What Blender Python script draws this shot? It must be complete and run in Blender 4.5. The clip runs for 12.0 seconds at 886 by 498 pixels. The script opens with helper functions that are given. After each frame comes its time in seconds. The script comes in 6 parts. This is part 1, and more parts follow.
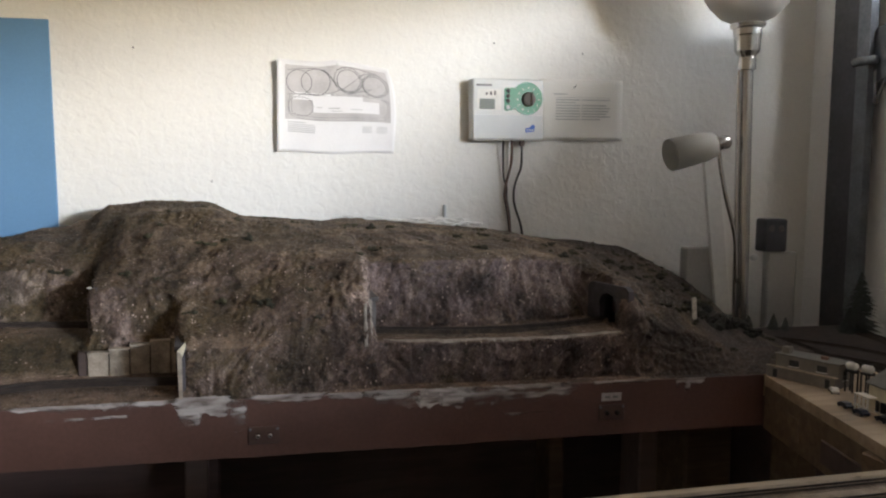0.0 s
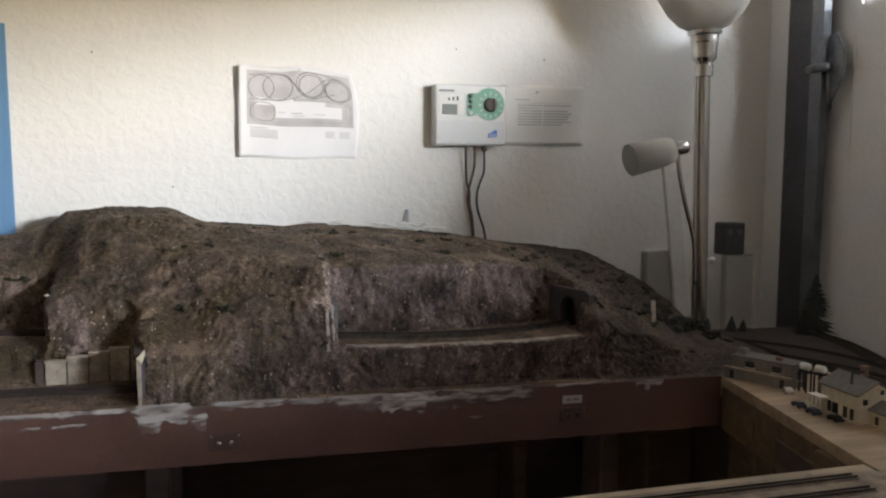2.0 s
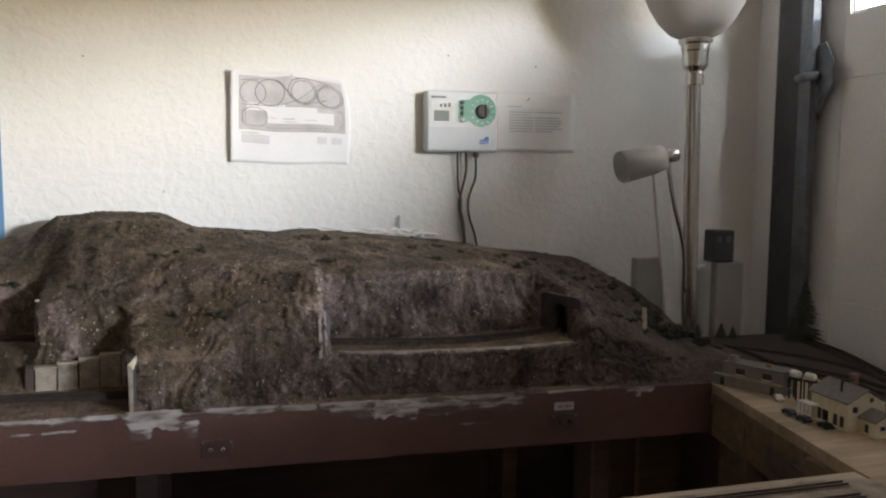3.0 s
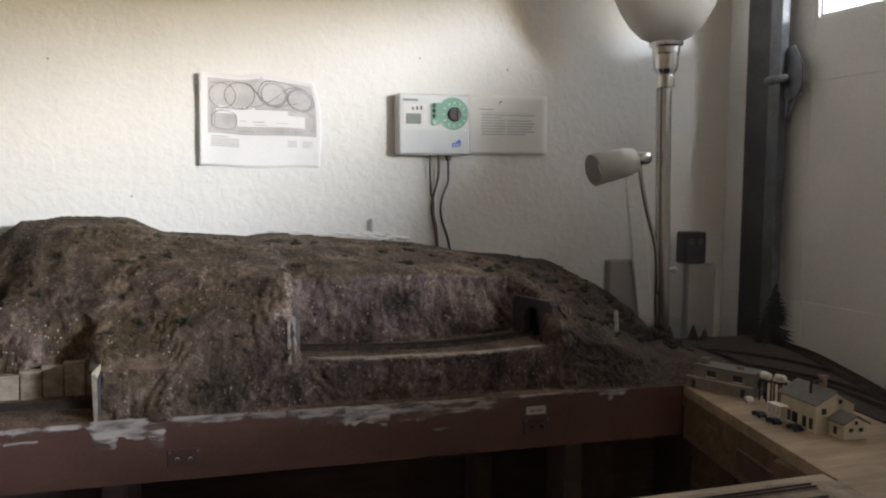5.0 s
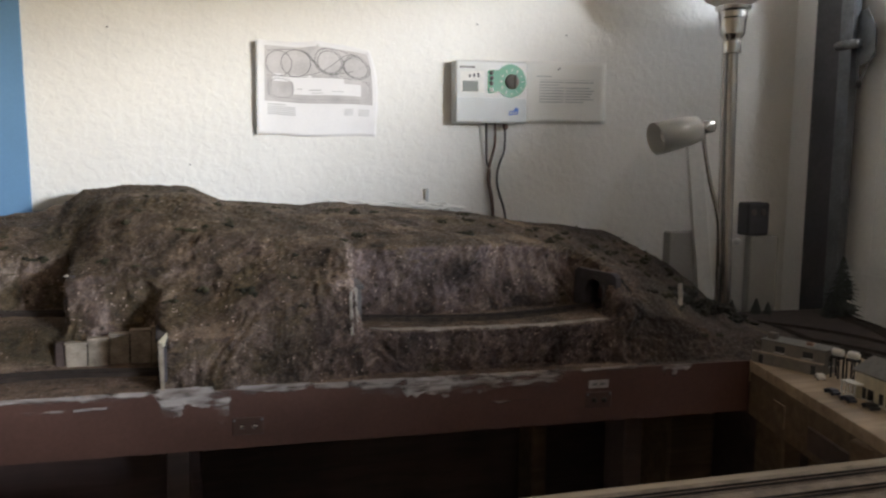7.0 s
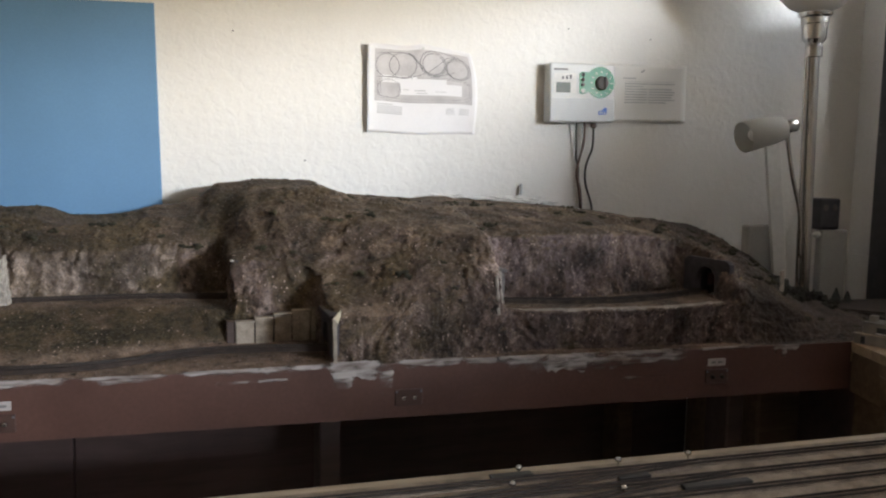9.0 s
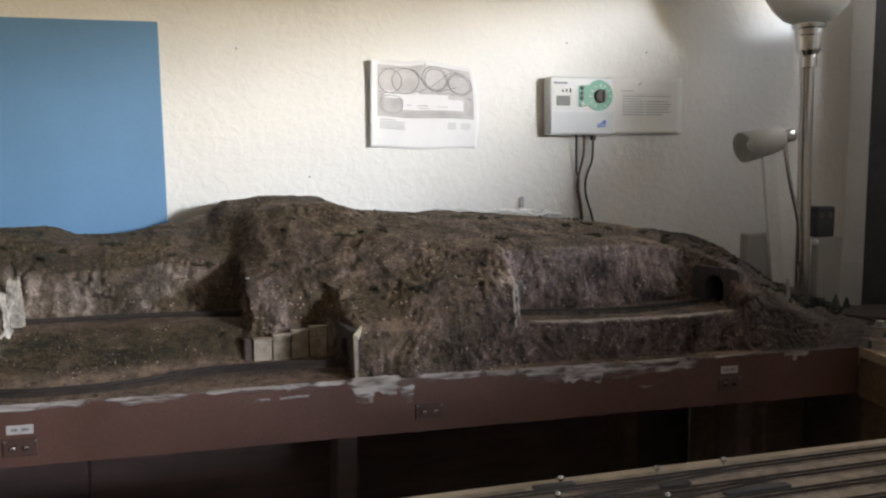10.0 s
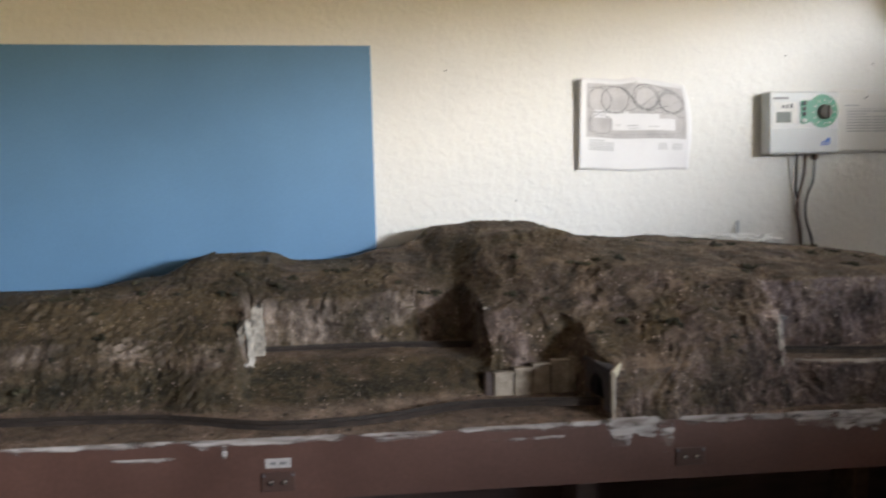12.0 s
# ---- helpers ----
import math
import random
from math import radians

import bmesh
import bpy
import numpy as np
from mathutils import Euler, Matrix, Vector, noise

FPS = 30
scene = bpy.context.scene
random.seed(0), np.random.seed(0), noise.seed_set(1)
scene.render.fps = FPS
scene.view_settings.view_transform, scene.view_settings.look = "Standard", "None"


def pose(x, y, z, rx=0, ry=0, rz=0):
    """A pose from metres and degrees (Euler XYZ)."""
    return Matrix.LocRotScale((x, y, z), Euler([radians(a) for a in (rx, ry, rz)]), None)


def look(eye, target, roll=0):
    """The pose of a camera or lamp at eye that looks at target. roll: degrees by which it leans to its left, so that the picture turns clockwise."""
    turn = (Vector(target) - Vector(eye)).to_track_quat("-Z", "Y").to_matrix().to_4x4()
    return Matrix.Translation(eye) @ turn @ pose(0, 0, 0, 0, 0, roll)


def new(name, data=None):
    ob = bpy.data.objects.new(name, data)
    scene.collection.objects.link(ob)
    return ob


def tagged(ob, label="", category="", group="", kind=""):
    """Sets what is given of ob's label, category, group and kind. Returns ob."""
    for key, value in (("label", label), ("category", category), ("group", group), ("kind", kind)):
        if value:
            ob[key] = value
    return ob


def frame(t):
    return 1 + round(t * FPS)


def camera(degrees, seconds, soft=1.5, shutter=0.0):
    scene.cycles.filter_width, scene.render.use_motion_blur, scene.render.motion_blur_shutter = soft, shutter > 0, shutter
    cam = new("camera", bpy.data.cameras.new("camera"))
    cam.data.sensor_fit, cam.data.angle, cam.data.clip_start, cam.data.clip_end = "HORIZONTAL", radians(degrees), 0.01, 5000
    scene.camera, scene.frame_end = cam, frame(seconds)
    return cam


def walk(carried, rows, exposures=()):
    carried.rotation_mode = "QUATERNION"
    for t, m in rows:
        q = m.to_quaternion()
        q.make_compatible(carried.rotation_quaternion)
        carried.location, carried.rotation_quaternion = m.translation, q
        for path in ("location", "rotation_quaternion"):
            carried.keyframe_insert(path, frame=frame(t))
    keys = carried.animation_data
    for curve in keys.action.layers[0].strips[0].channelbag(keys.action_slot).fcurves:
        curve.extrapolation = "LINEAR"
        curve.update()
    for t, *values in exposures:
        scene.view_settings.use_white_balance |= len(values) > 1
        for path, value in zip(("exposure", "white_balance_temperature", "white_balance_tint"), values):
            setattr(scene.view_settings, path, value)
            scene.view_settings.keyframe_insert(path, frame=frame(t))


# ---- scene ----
cam = camera(55.6, 12.0, soft=2.2, shutter=0.5)
PATH = [
    (0, (-0.141, 0.232, 1.401), (0.378, 2.155, 1.224), 0.7),
    (0.5, (-0.141, 0.235, 1.401), (0.399, 2.151, 1.217), 0.8),
    (1, (-0.137, 0.231, 1.402), (0.44, 2.138, 1.223), 0.7),
    (1.5, (-0.135, 0.226, 1.405), (0.478, 2.122, 1.239), 0.8),
    (2, (-0.134, 0.222, 1.403), (0.46, 2.124, 1.237), 0.6),
    (2.5, (-0.137, 0.223, 1.406), (0.478, 2.119, 1.245), 0.8),
    (3, (-0.142, 0.223, 1.406), (0.479, 2.118, 1.252), 0.9),
    (3.5, (-0.138, 0.223, 1.408), (0.53, 2.103, 1.271), 1),
    (5.5, (-0.124, 0.234, 1.409), (0.547, 2.112, 1.253), 0.7),
    (6, (-0.121, 0.24, 1.408), (0.533, 2.123, 1.242), 0.9),
    (6.5, (-0.122, 0.247, 1.41), (0.489, 2.142, 1.221), 0.6),
    (7, (-0.153, 0.259, 1.411), (0.422, 2.162, 1.186), 0.8),
    (7.2, (-0.1838, 0.2578, 1.4114), (0.3795, 2.1624, 1.1759), 0.45),
    (7.3, (-0.199, 0.262, 1.412), (0.355, 2.17, 1.182), 0.3),
    (7.5, (-0.23, 0.256, 1.412), (0.333, 2.163, 1.197), 0.5),
    (7.7, (-0.266, 0.249, 1.411), (0.303, 2.157, 1.216), 0.9),
    (9.3, (-0.44, 0.205, 1.396), (0.133, 2.108, 1.17), 0.9),
    (9.5, (-0.452, 0.208, 1.397), (0.136, 2.106, 1.173), 0.9),
    (9.8, (-0.473, 0.2146, 1.3976), (0.1355, 2.109, 1.1842), 0.42),
    (10, (-0.487, 0.219, 1.398), (0.134, 2.111, 1.208), 0.1),
    (10.1, (-0.4946, 0.2204, 1.3984), (0.0926, 2.1212, 1.209), -0.14),
    (10.2, (-0.5022, 0.2218, 1.3988), (0.038, 2.1314, 1.2125), -0.38),
    (10.3, (-0.5098, 0.2232, 1.3992), (0.0007, 2.1416, 1.2091), -0.62),
    (10.4, (-0.5174, 0.2246, 1.3996), (-0.0321, 2.1518, 1.2081), -0.86),
    (10.5, (-0.525, 0.226, 1.4), (-0.059, 2.162, 1.213), -1.1),
    (10.6, (-0.5294, 0.2328, 1.4018), (-0.0664, 2.1724, 1.2258), -1.06),
    (10.7, (-0.5338, 0.2396, 1.4036), (-0.074, 2.1828, 1.2471), -1.02),
    (10.8, (-0.5382, 0.2464, 1.4054), (-0.0953, 2.1932, 1.2608), -0.98),
    (10.9, (-0.5426, 0.2532, 1.4072), (-0.1202, 2.2036, 1.2642), -0.94),
    (11, (-0.547, 0.26, 1.409), (-0.146, 2.214, 1.27), -0.9),
    (11.2, (-0.5694, 0.2716, 1.409), (-0.1594, 2.2252, 1.2694), -0.66),
    (11.3, (-0.5806, 0.2774, 1.409), (-0.1709, 2.2308, 1.2747), -0.54),
    (11.5, (-0.603, 0.289, 1.409), (-0.191, 2.242, 1.283), -0.3),
    (11.7, (-0.6338, 0.3154, 1.4078), (-0.2412, 2.2724, 1.279), -0.3),
    (11.8, (-0.6492, 0.3286, 1.4072), (-0.2646, 2.2876, 1.2781), -0.3),
    (12, (-0.68, 0.355, 1.406), (-0.326, 2.318, 1.264), -0.3),
]
walk(cam, [(t, look(eye, target, roll)) for t, eye, target, roll in PATH],
     ((0.0, 0.06), (1.0, 0.08), (2.5, 0.0), (6.0, 0.02), (7.0, -0.05), (7.6, 0.04), (9.4, 0.04), (10.2, 0.08), (11.0, -0.1), (11.5, 0.02), (12.0, 0.0)))

# ---- light ----
world = bpy.data.worlds.new("world")
scene.world = world
world.use_nodes = True
wn = world.node_tree.nodes
sky = wn.new("ShaderNodeTexSky")
sky.sky_type, sky.sun_disc = "NISHITA", False
sky.sun_elevation, sky.sun_rotation = radians(35), radians(100)
wn["Background"].inputs["Strength"].default_value = 0.29
world.node_tree.links.new(sky.outputs["Color"], wn["Background"].inputs["Color"])

WALL_Y, DOOR_X = 2.3, 1.5
BENCH_Z = 1.045
WINDOWS = [(1.43, 1.96)]   # y spans of the door's panes
WIN_Z = (1.85, 2.16)


OPENING = (-2.6, 0.95, 1.645, 2.03)                                      # the long bare window opening behind: y span, sill and top


def daylight(name, at, target, width, height, power, colour):
    """Daylight from outside, which comes in through the long window opening."""
    lamp = bpy.data.lights.new(name, "AREA")
    lamp.shape, lamp.size, lamp.size_y, lamp.energy, lamp.color = "RECTANGLE", width, height, power, colour
    ob = new(name, lamp)
    ob.matrix_world = look(at, target)
    return ob


daylight("sky_daylight", (3.75, -3.8, 2.43), (0.2, 2.3, 1.45), 1.2, 0.36, 492, (0.915, 0.975, 1.055))
daylight("sunlit_ground", (3.75, -3.8, 1.98), (0.2, 2.3, 1.9), 1.9, 0.35, 160, (1.0, 0.74, 0.30))
# fill lamp added outside; its bounce off the ceiling lifts the dark parts
daylight("ceiling_fill", (3.4, -0.8, 0.6), (-0.5, 0.3, 2.75), 2.6, 1.0, 310, (1.0, 0.94, 0.87))
daylight("pane_daylight", (DOOR_X + 0.03, (WINDOWS[0][0] + WINDOWS[0][1]) / 2, (WIN_Z[0] + WIN_Z[1]) / 2), (0.3, 1.9, 1.8), 0.5, 0.28, 1.4, (0.93, 0.97, 1.0))
daylight("side_daylight", (1.64, 1.0, 2.5), (1.36, 2.3, 1.6), 0.2, 0.6, 14, (0.95, 0.97, 1.0))



# ---- materials ----
def material(name, base, rough=0.7, metal=0.0, vary=0.15, scale=20.0, fine=150.0, bump=0.2, dist=0.002, second=None, amount=0.5,
             per_object=0.0, coat=0.0):
    """A surface with stains at one scale, grain at another and fine relief."""
    m = bpy.data.materials.new(name)
    m.use_nodes = True
    n, l = m.node_tree.nodes, m.node_tree.links
    b = n["Principled BSDF"]
    b.inputs["Metallic"].default_value = metal
    b.inputs["Coat Weight"].default_value = coat
    co = n.new("ShaderNodeTexCoord")
    big = n.new("ShaderNodeTexNoise")
    big.inputs["Scale"].default_value, big.inputs["Detail"].default_value = scale, 6
    small = n.new("ShaderNodeTexNoise")
    small.inputs["Scale"].default_value, small.inputs["Detail"].default_value = fine, 3
    for t in (big, small):
        l.new(co.outputs["Object"], t.inputs["Vector"])
    ramp = n.new("ShaderNodeValToRGB")
    ramp.color_ramp.elements[0].position, ramp.color_ramp.elements[1].position = 0.35, 0.65
    dark = [c * (1 - vary) for c in base]
    light = second or [min(1, c * (1 + vary)) for c in base]
    ramp.color_ramp.elements[0].color = (*dark, 1)
    ramp.color_ramp.elements[1].color = (*[d + (q - d) * (amount if second else 1) for d, q in zip(dark, light)], 1)
    l.new(big.outputs["Fac"], ramp.inputs["Fac"])
    grain = n.new("ShaderNodeMapRange")
    grain.inputs["From Min"].default_value, grain.inputs["From Max"].default_value = 0.3, 0.7
    grain.inputs["To Min"].default_value, grain.inputs["To Max"].default_value = 1 - vary * 0.6, 1 + vary * 0.6
    l.new(small.outputs["Fac"], grain.inputs["Value"])
    mul = n.new("ShaderNodeVectorMath")
    mul.operation = "SCALE"
    l.new(ramp.outputs["Color"], mul.inputs[0])
    l.new(grain.outputs["Result"], mul.inputs["Scale"])
    last = mul.outputs["Vector"]
    if per_object:
        info = n.new("ShaderNodeObjectInfo")
        rng = n.new("ShaderNodeMapRange")
        rng.inputs["To Min"].default_value, rng.inputs["To Max"].default_value = 1 - per_object, 1 + per_object
        l.new(info.outputs["Random"], rng.inputs["Value"])
        mul2 = n.new("ShaderNodeVectorMath")
        mul2.operation = "SCALE"
        l.new(last, mul2.inputs[0])
        l.new(rng.outputs["Result"], mul2.inputs["Scale"])
        last = mul2.outputs["Vector"]
    l.new(last, b.inputs["Base Color"])
    rr = n.new("ShaderNodeMapRange")
    rr.inputs["To Min"].default_value, rr.inputs["To Max"].default_value = max(0.02, rough - 0.12), min(1, rough + 0.12)
    l.new(big.outputs["Fac"], rr.inputs["Value"])
    l.new(rr.outputs["Result"], b.inputs["Roughness"])
    if bump:
        bp = n.new("ShaderNodeBump")
        bp.inputs["Strength"].default_value, bp.inputs["Distance"].default_value = bump, dist
        l.new(small.outputs["Fac"], bp.inputs["Height"])
        l.new(bp.outputs["Normal"], b.inputs["Normal"])
    return m


def wall_material():
    """Warm white paint on hand-trowelled, knocked-down plaster."""
    m = material("wall_paint", (0.80, 0.788, 0.76), 0.75, 0, 0.04, 3.0, 140.0, 0.0)
    n, l = m.node_tree.nodes, m.node_tree.links
    co = n.new("ShaderNodeTexCoord")
    a = n.new("ShaderNodeTexNoise")
    a.inputs["Scale"].default_value, a.inputs["Detail"].default_value, a.inputs["Distortion"].default_value = 46, 4, 0.4
    l.new(co.outputs["Object"], a.inputs["Vector"])
    flat = n.new("ShaderNodeMapRange")
    flat.inputs["From Min"].default_value, flat.inputs["From Max"].default_value = 0.42, 0.62
    l.new(a.outputs["Fac"], flat.inputs["Value"])
    bp = n.new("ShaderNodeBump")
    bp.inputs["Strength"].default_value, bp.inputs["Distance"].default_value = 0.24, 0.003
    l.new(flat.outputs["Result"], bp.inputs["Height"])
    l.new(bp.outputs["Normal"], n["Principled BSDF"].inputs["Normal"])
    return m


def scenery_material():
    """Scenery plaster: washed grey rock on steep faces, brown-green turf and grit on the flatter ground."""
    m = bpy.data.materials.new("scenery")
    m.use_nodes = True
    n, l = m.node_tree.nodes, m.node_tree.links
    b = n["Principled BSDF"]
    co = n.new("ShaderNodeTexCoord")

    def tex(scale, detail=5, stretch=None, distortion=0.0):
        t = n.new("ShaderNodeTexNoise")
        t.inputs["Scale"].default_value, t.inputs["Detail"].default_value, t.inputs["Distortion"].default_value = scale, detail, distortion
        if stretch:
            mp = n.new("ShaderNodeMapping")
            mp.inputs["Scale"].default_value = stretch
            l.new(co.outputs["Object"], mp.inputs["Vector"])
            l.new(mp.outputs["Vector"], t.inputs["Vector"])
        else:
            l.new(co.outputs["Object"], t.inputs["Vector"])
        return t.outputs["Fac"]

    def ramp(src, *stops):
        r = n.new("ShaderNodeValToRGB")
        while len(r.color_ramp.elements) < len(stops):
            r.color_ramp.elements.new(0.5)
        for e, (p, c) in zip(r.color_ramp.elements, stops):
            e.position, e.color = p, (*c, 1)
        l.new(src, r.inputs["Fac"])
        return r.outputs["Color"]

    def mix(fac, a, c, kind="MIX"):
        x = n.new("ShaderNodeMix")
        x.data_type, x.blend_type = "RGBA", kind
        if isinstance(fac, float):
            x.inputs[0].default_value = fac
        else:
            l.new(fac, x.inputs[0])
        l.new(a, x.inputs[6])
        l.new(c, x.inputs[7])
        return x.outputs[2]

    def remap(src, a, c, lo=0.0, hi=1.0):
        r = n.new("ShaderNodeMapRange")
        r.inputs["From Min"].default_value, r.inputs["From Max"].default_value = a, c
        r.inputs["To Min"].default_value, r.inputs["To Max"].default_value = lo, hi
        l.new(src, r.inputs["Value"])
        return r.outputs["Result"]

    def cells(scale, stretch=None):
        """Random value and distance of scattered grains."""
        v = n.new("ShaderNodeTexVoronoi")
        v.inputs["Scale"].default_value = scale
        if stretch:
            mp = n.new("ShaderNodeMapping")
            mp.inputs["Scale"].default_value = stretch
            l.new(co.outputs["Object"], mp.inputs["Vector"])
            l.new(mp.outputs["Vector"], v.inputs["Vector"])
        else:
            l.new(co.outputs["Object"], v.inputs["Vector"])
        pick = n.new("ShaderNodeSeparateColor")
        l.new(v.outputs["Color"], pick.inputs[0])
        return pick.outputs[0], v.outputs["Distance"]

    def op(kind, a, c):
        x = n.new("ShaderNodeMath")
        x.operation = kind
        for q, value in zip(x.inputs, (a, c)):
            if isinstance(value, (int, float)):
                q.default_value = value
            else:
                l.new(value, q)
        return x.outputs[0]

    geo, sep, where = n.new("ShaderNodeNewGeometry"), n.new("ShaderNodeSeparateXYZ"), n.new("ShaderNodeSeparateXYZ")
    l.new(geo.outputs["Normal"], sep.inputs[0])
    l.new(co.outputs["Object"], where.inputs[0])
    X, Z = where.outputs["X"], where.outputs["Z"]
    level = op("ADD", sep.outputs["Z"], remap(tex(14, 5), 0.3, 0.7, -0.3, 0.3))
    rock = ramp(tex(24, 8, (1.0, 1.0, 0.62), 0.6), (0.32, (0.024, 0.018, 0.015)), (0.45, (0.066, 0.052, 0.044)), (0.56, (0.122, 0.101, 0.088)), (0.70, (0.26, 0.230, 0.210)))
    turf = ramp(tex(22, 8, None, 0.6), (0.32, (0.036, 0.029, 0.019)), (0.45, (0.084, 0.069, 0.048)), (0.56, (0.140, 0.117, 0.084)), (0.70, (0.23, 0.198, 0.152)))
    col = mix(remap(level, 0.30, 0.80), rock, turf)
    # brown ground without wash on the low end, its shade painted in darker
    washed = remap(op("ADD", X, remap(tex(14, 4), 0.3, 0.7, -0.06, 0.06)), 0.66, 0.56)
    shaded_earth = ramp(tex(40, 6), (0.35, (0.022, 0.016, 0.012)), (0.65, (0.056, 0.042, 0.032)))
    col = mix(op("MULTIPLY", op("SUBTRACT", 1.0, washed), 0.88), col, shaded_earth)
    # thin greyish wash that ran down the steep faces
    steep = op("MULTIPLY", remap(level, 0.85, 0.40), washed)
    streak = op("MULTIPLY", remap(tex(60, 6, (1.0, 1.0, 0.3), 0.8), 0.50, 0.64, 0.0, 0.85), remap(tex(13, 4), 0.40, 0.58))
    col = mix(op("MULTIPLY", streak, steep), col, ramp(tex(150, 4), (0.35, (0.12, 0.105, 0.096)), (0.65, (0.32, 0.288, 0.272))))
    # the cut cliff is washed lavender-grey
    cut = op("MULTIPLY", remap(X, 0.105, 0.125), remap(op("ADD", X, remap(tex(18, 3), 0.3, 0.7, -0.04, 0.04)), 0.57, 0.50))
    cut = op("MULTIPLY", op("MULTIPLY", cut, remap(tex(24, 6, (1.0, 1.0, 0.6), 0.4), 0.42, 0.60, 0.05, 0.75)), remap(Z, 1.09, 1.14, 0.45, 1.0))
    col = mix(op("MULTIPLY", cut, remap(level, 0.85, 0.45)), col, ramp(tex(130, 5, (1.0, 1.0, 0.5)), (0.33, (0.085, 0.076, 0.080)), (0.66, (0.27, 0.25, 0.265))))
    # chalky patches of bare casting plaster
    chalk = op("MULTIPLY", remap(tex(21, 6, (1.0, 1.0, 0.55), 0.25), 0.555, 0.64, 0.0, 0.85), steep)
    col = mix(chalk, col, ramp(tex(110, 5), (0.35, (0.15, 0.132, 0.118)), (0.62, (0.40, 0.37, 0.34))))
    jag = remap(tex(75, 5, None, 0.6), 0.3, 0.7, -0.012, 0.012)
    corner = op("SUBTRACT", op("ADD", X, jag), op("MULTIPLY", op("SUBTRACT", Z, 1.20), 0.15))
    corner = op("MULTIPLY", remap(op("ABSOLUTE", op("SUBTRACT", corner, 0.101), 0.0), 0.012, 0.003), op("MULTIPLY", remap(Z, 1.17, 1.20), remap(Z, 1.266, 1.254)))
    ledge = op("MULTIPLY", remap(op("ABSOLUTE", op("SUBTRACT", op("ADD", Z, jag), 1.197), 0.0), 0.008, 0.002), op("MULTIPLY", remap(X, 0.060, 0.072), remap(X, 0.112, 0.106)))
    bare = op("MULTIPLY", op("MAXIMUM", corner, ledge), remap(tex(120, 4), 0.36, 0.56, 0.1, 0.85))
    col = mix(bare, col, ramp(tex(110, 5), (0.35, (0.19, 0.168, 0.15)), (0.62, (0.44, 0.41, 0.38))))
    lean = op("ADD", tex(10, 6, None, 0.5), remap(X, -0.9, 0.2, 0.16, -0.07))
    moss = ramp(lean, (0.47, (0, 0, 0)), (0.63, (0.85, 0.85, 0.85)))
    col = mix(moss, col, ramp(tex(70, 5), (0.35, (0.050, 0.043, 0.021)), (0.65, (0.128, 0.110, 0.062))))
    band = op("MULTIPLY", op("MULTIPLY", remap(Z, 1.118, 1.135), remap(op("ADD", Z, remap(tex(16, 3), 0.3, 0.7, -0.02, 0.02)), 1.215, 1.185)), remap(X, -0.38, -0.46))
    band = op("MULTIPLY", band, op("MULTIPLY", remap(tex(15, 6, (1.0, 1.0, 0.75), 0.5), 0.42, 0.54, 0.0, 0.92), remap(sep.outputs["Z"], 0.85, 0.55)))
    col = mix(band, col, ramp(tex(48, 7, (1.0, 1.0, 0.6), 0.4), (0.33, (0.090, 0.074, 0.060)), (0.48, (0.180, 0.165, 0.142)), (0.62, (0.41, 0.392, 0.35))))
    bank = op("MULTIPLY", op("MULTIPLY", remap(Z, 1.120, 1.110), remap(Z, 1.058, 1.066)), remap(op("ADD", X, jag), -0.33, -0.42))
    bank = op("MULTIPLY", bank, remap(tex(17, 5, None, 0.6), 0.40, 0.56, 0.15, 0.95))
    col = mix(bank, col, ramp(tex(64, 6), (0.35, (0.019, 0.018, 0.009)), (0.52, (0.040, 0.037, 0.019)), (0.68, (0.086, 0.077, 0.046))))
    # sandy ground on the two track levels
    shelf = op("MULTIPLY", remap(Z, 1.114, 1.120), op("MULTIPLY", remap(Z, 1.140, 1.134, 0.0, 0.8), remap(X, 0.0, 0.1, 1.0, 0.4)))
    ground = op("MULTIPLY", op("MAXIMUM", remap(Z, 1.074, 1.062), shelf), remap(sep.outputs["Z"], 0.55, 0.85))
    ground = op("MULTIPLY", ground, washed)
    col = mix(op("MULTIPLY", ground, remap(tex(26, 5), 0.36, 0.60, 0.55, 1.0)), col, ramp(tex(45, 6), (0.35, (0.13, 0.108, 0.086)), (0.65, (0.29, 0.25, 0.205))))
    # grains: dull grit all over, pale chips in drifts, dark tufts
    col = mix(0.9, col, ramp(tex(420, 3), (0.34, (0.55, 0.54, 0.52)), (0.50, (1, 1, 1)), (0.68, (1.5, 1.47, 1.42))), "MULTIPLY")
    drift = remap(tex(28, 5, (1.0, 1.0, 0.6)), 0.42, 0.62)
    pick, far = cells(210, (1.0, 1.0, 0.7))
    chips = op("MULTIPLY", op("GREATER_THAN", op("ADD", pick, op("MULTIPLY", drift, 0.25)), 1.01), op("MULTIPLY", remap(far, 0.44, 0.26, 0.0, 0.9), remap(washed, 0.0, 1.0, 0.12, 1.0)))
    col = mix(chips, col, ramp(tex(60, 2), (0.4, (0.22, 0.196, 0.172)), (0.6, (0.56, 0.52, 0.475))))
    pick2, far2 = cells(85)
    tufts = op("MULTIPLY", op("GREATER_THAN", pick2, 0.93), remap(far2, 0.46, 0.30, 0.0, 0.8))
    col = mix(tufts, col, ramp(tex(60, 2), (0.4, (0.018, 0.015, 0.009)), (0.6, (0.034, 0.030, 0.016))))
    col = mix(1.0, col, ramp(tex(8, 5), (0.36, (0.53, 0.445, 0.425)), (0.6, (1.06, 0.885, 0.84))), "MULTIPLY")
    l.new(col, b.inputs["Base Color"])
    l.new(remap(tex(240, 3), 0.48, 0.66, 0.95, 0.42), b.inputs["Roughness"])
    bp = n.new("ShaderNodeBump")
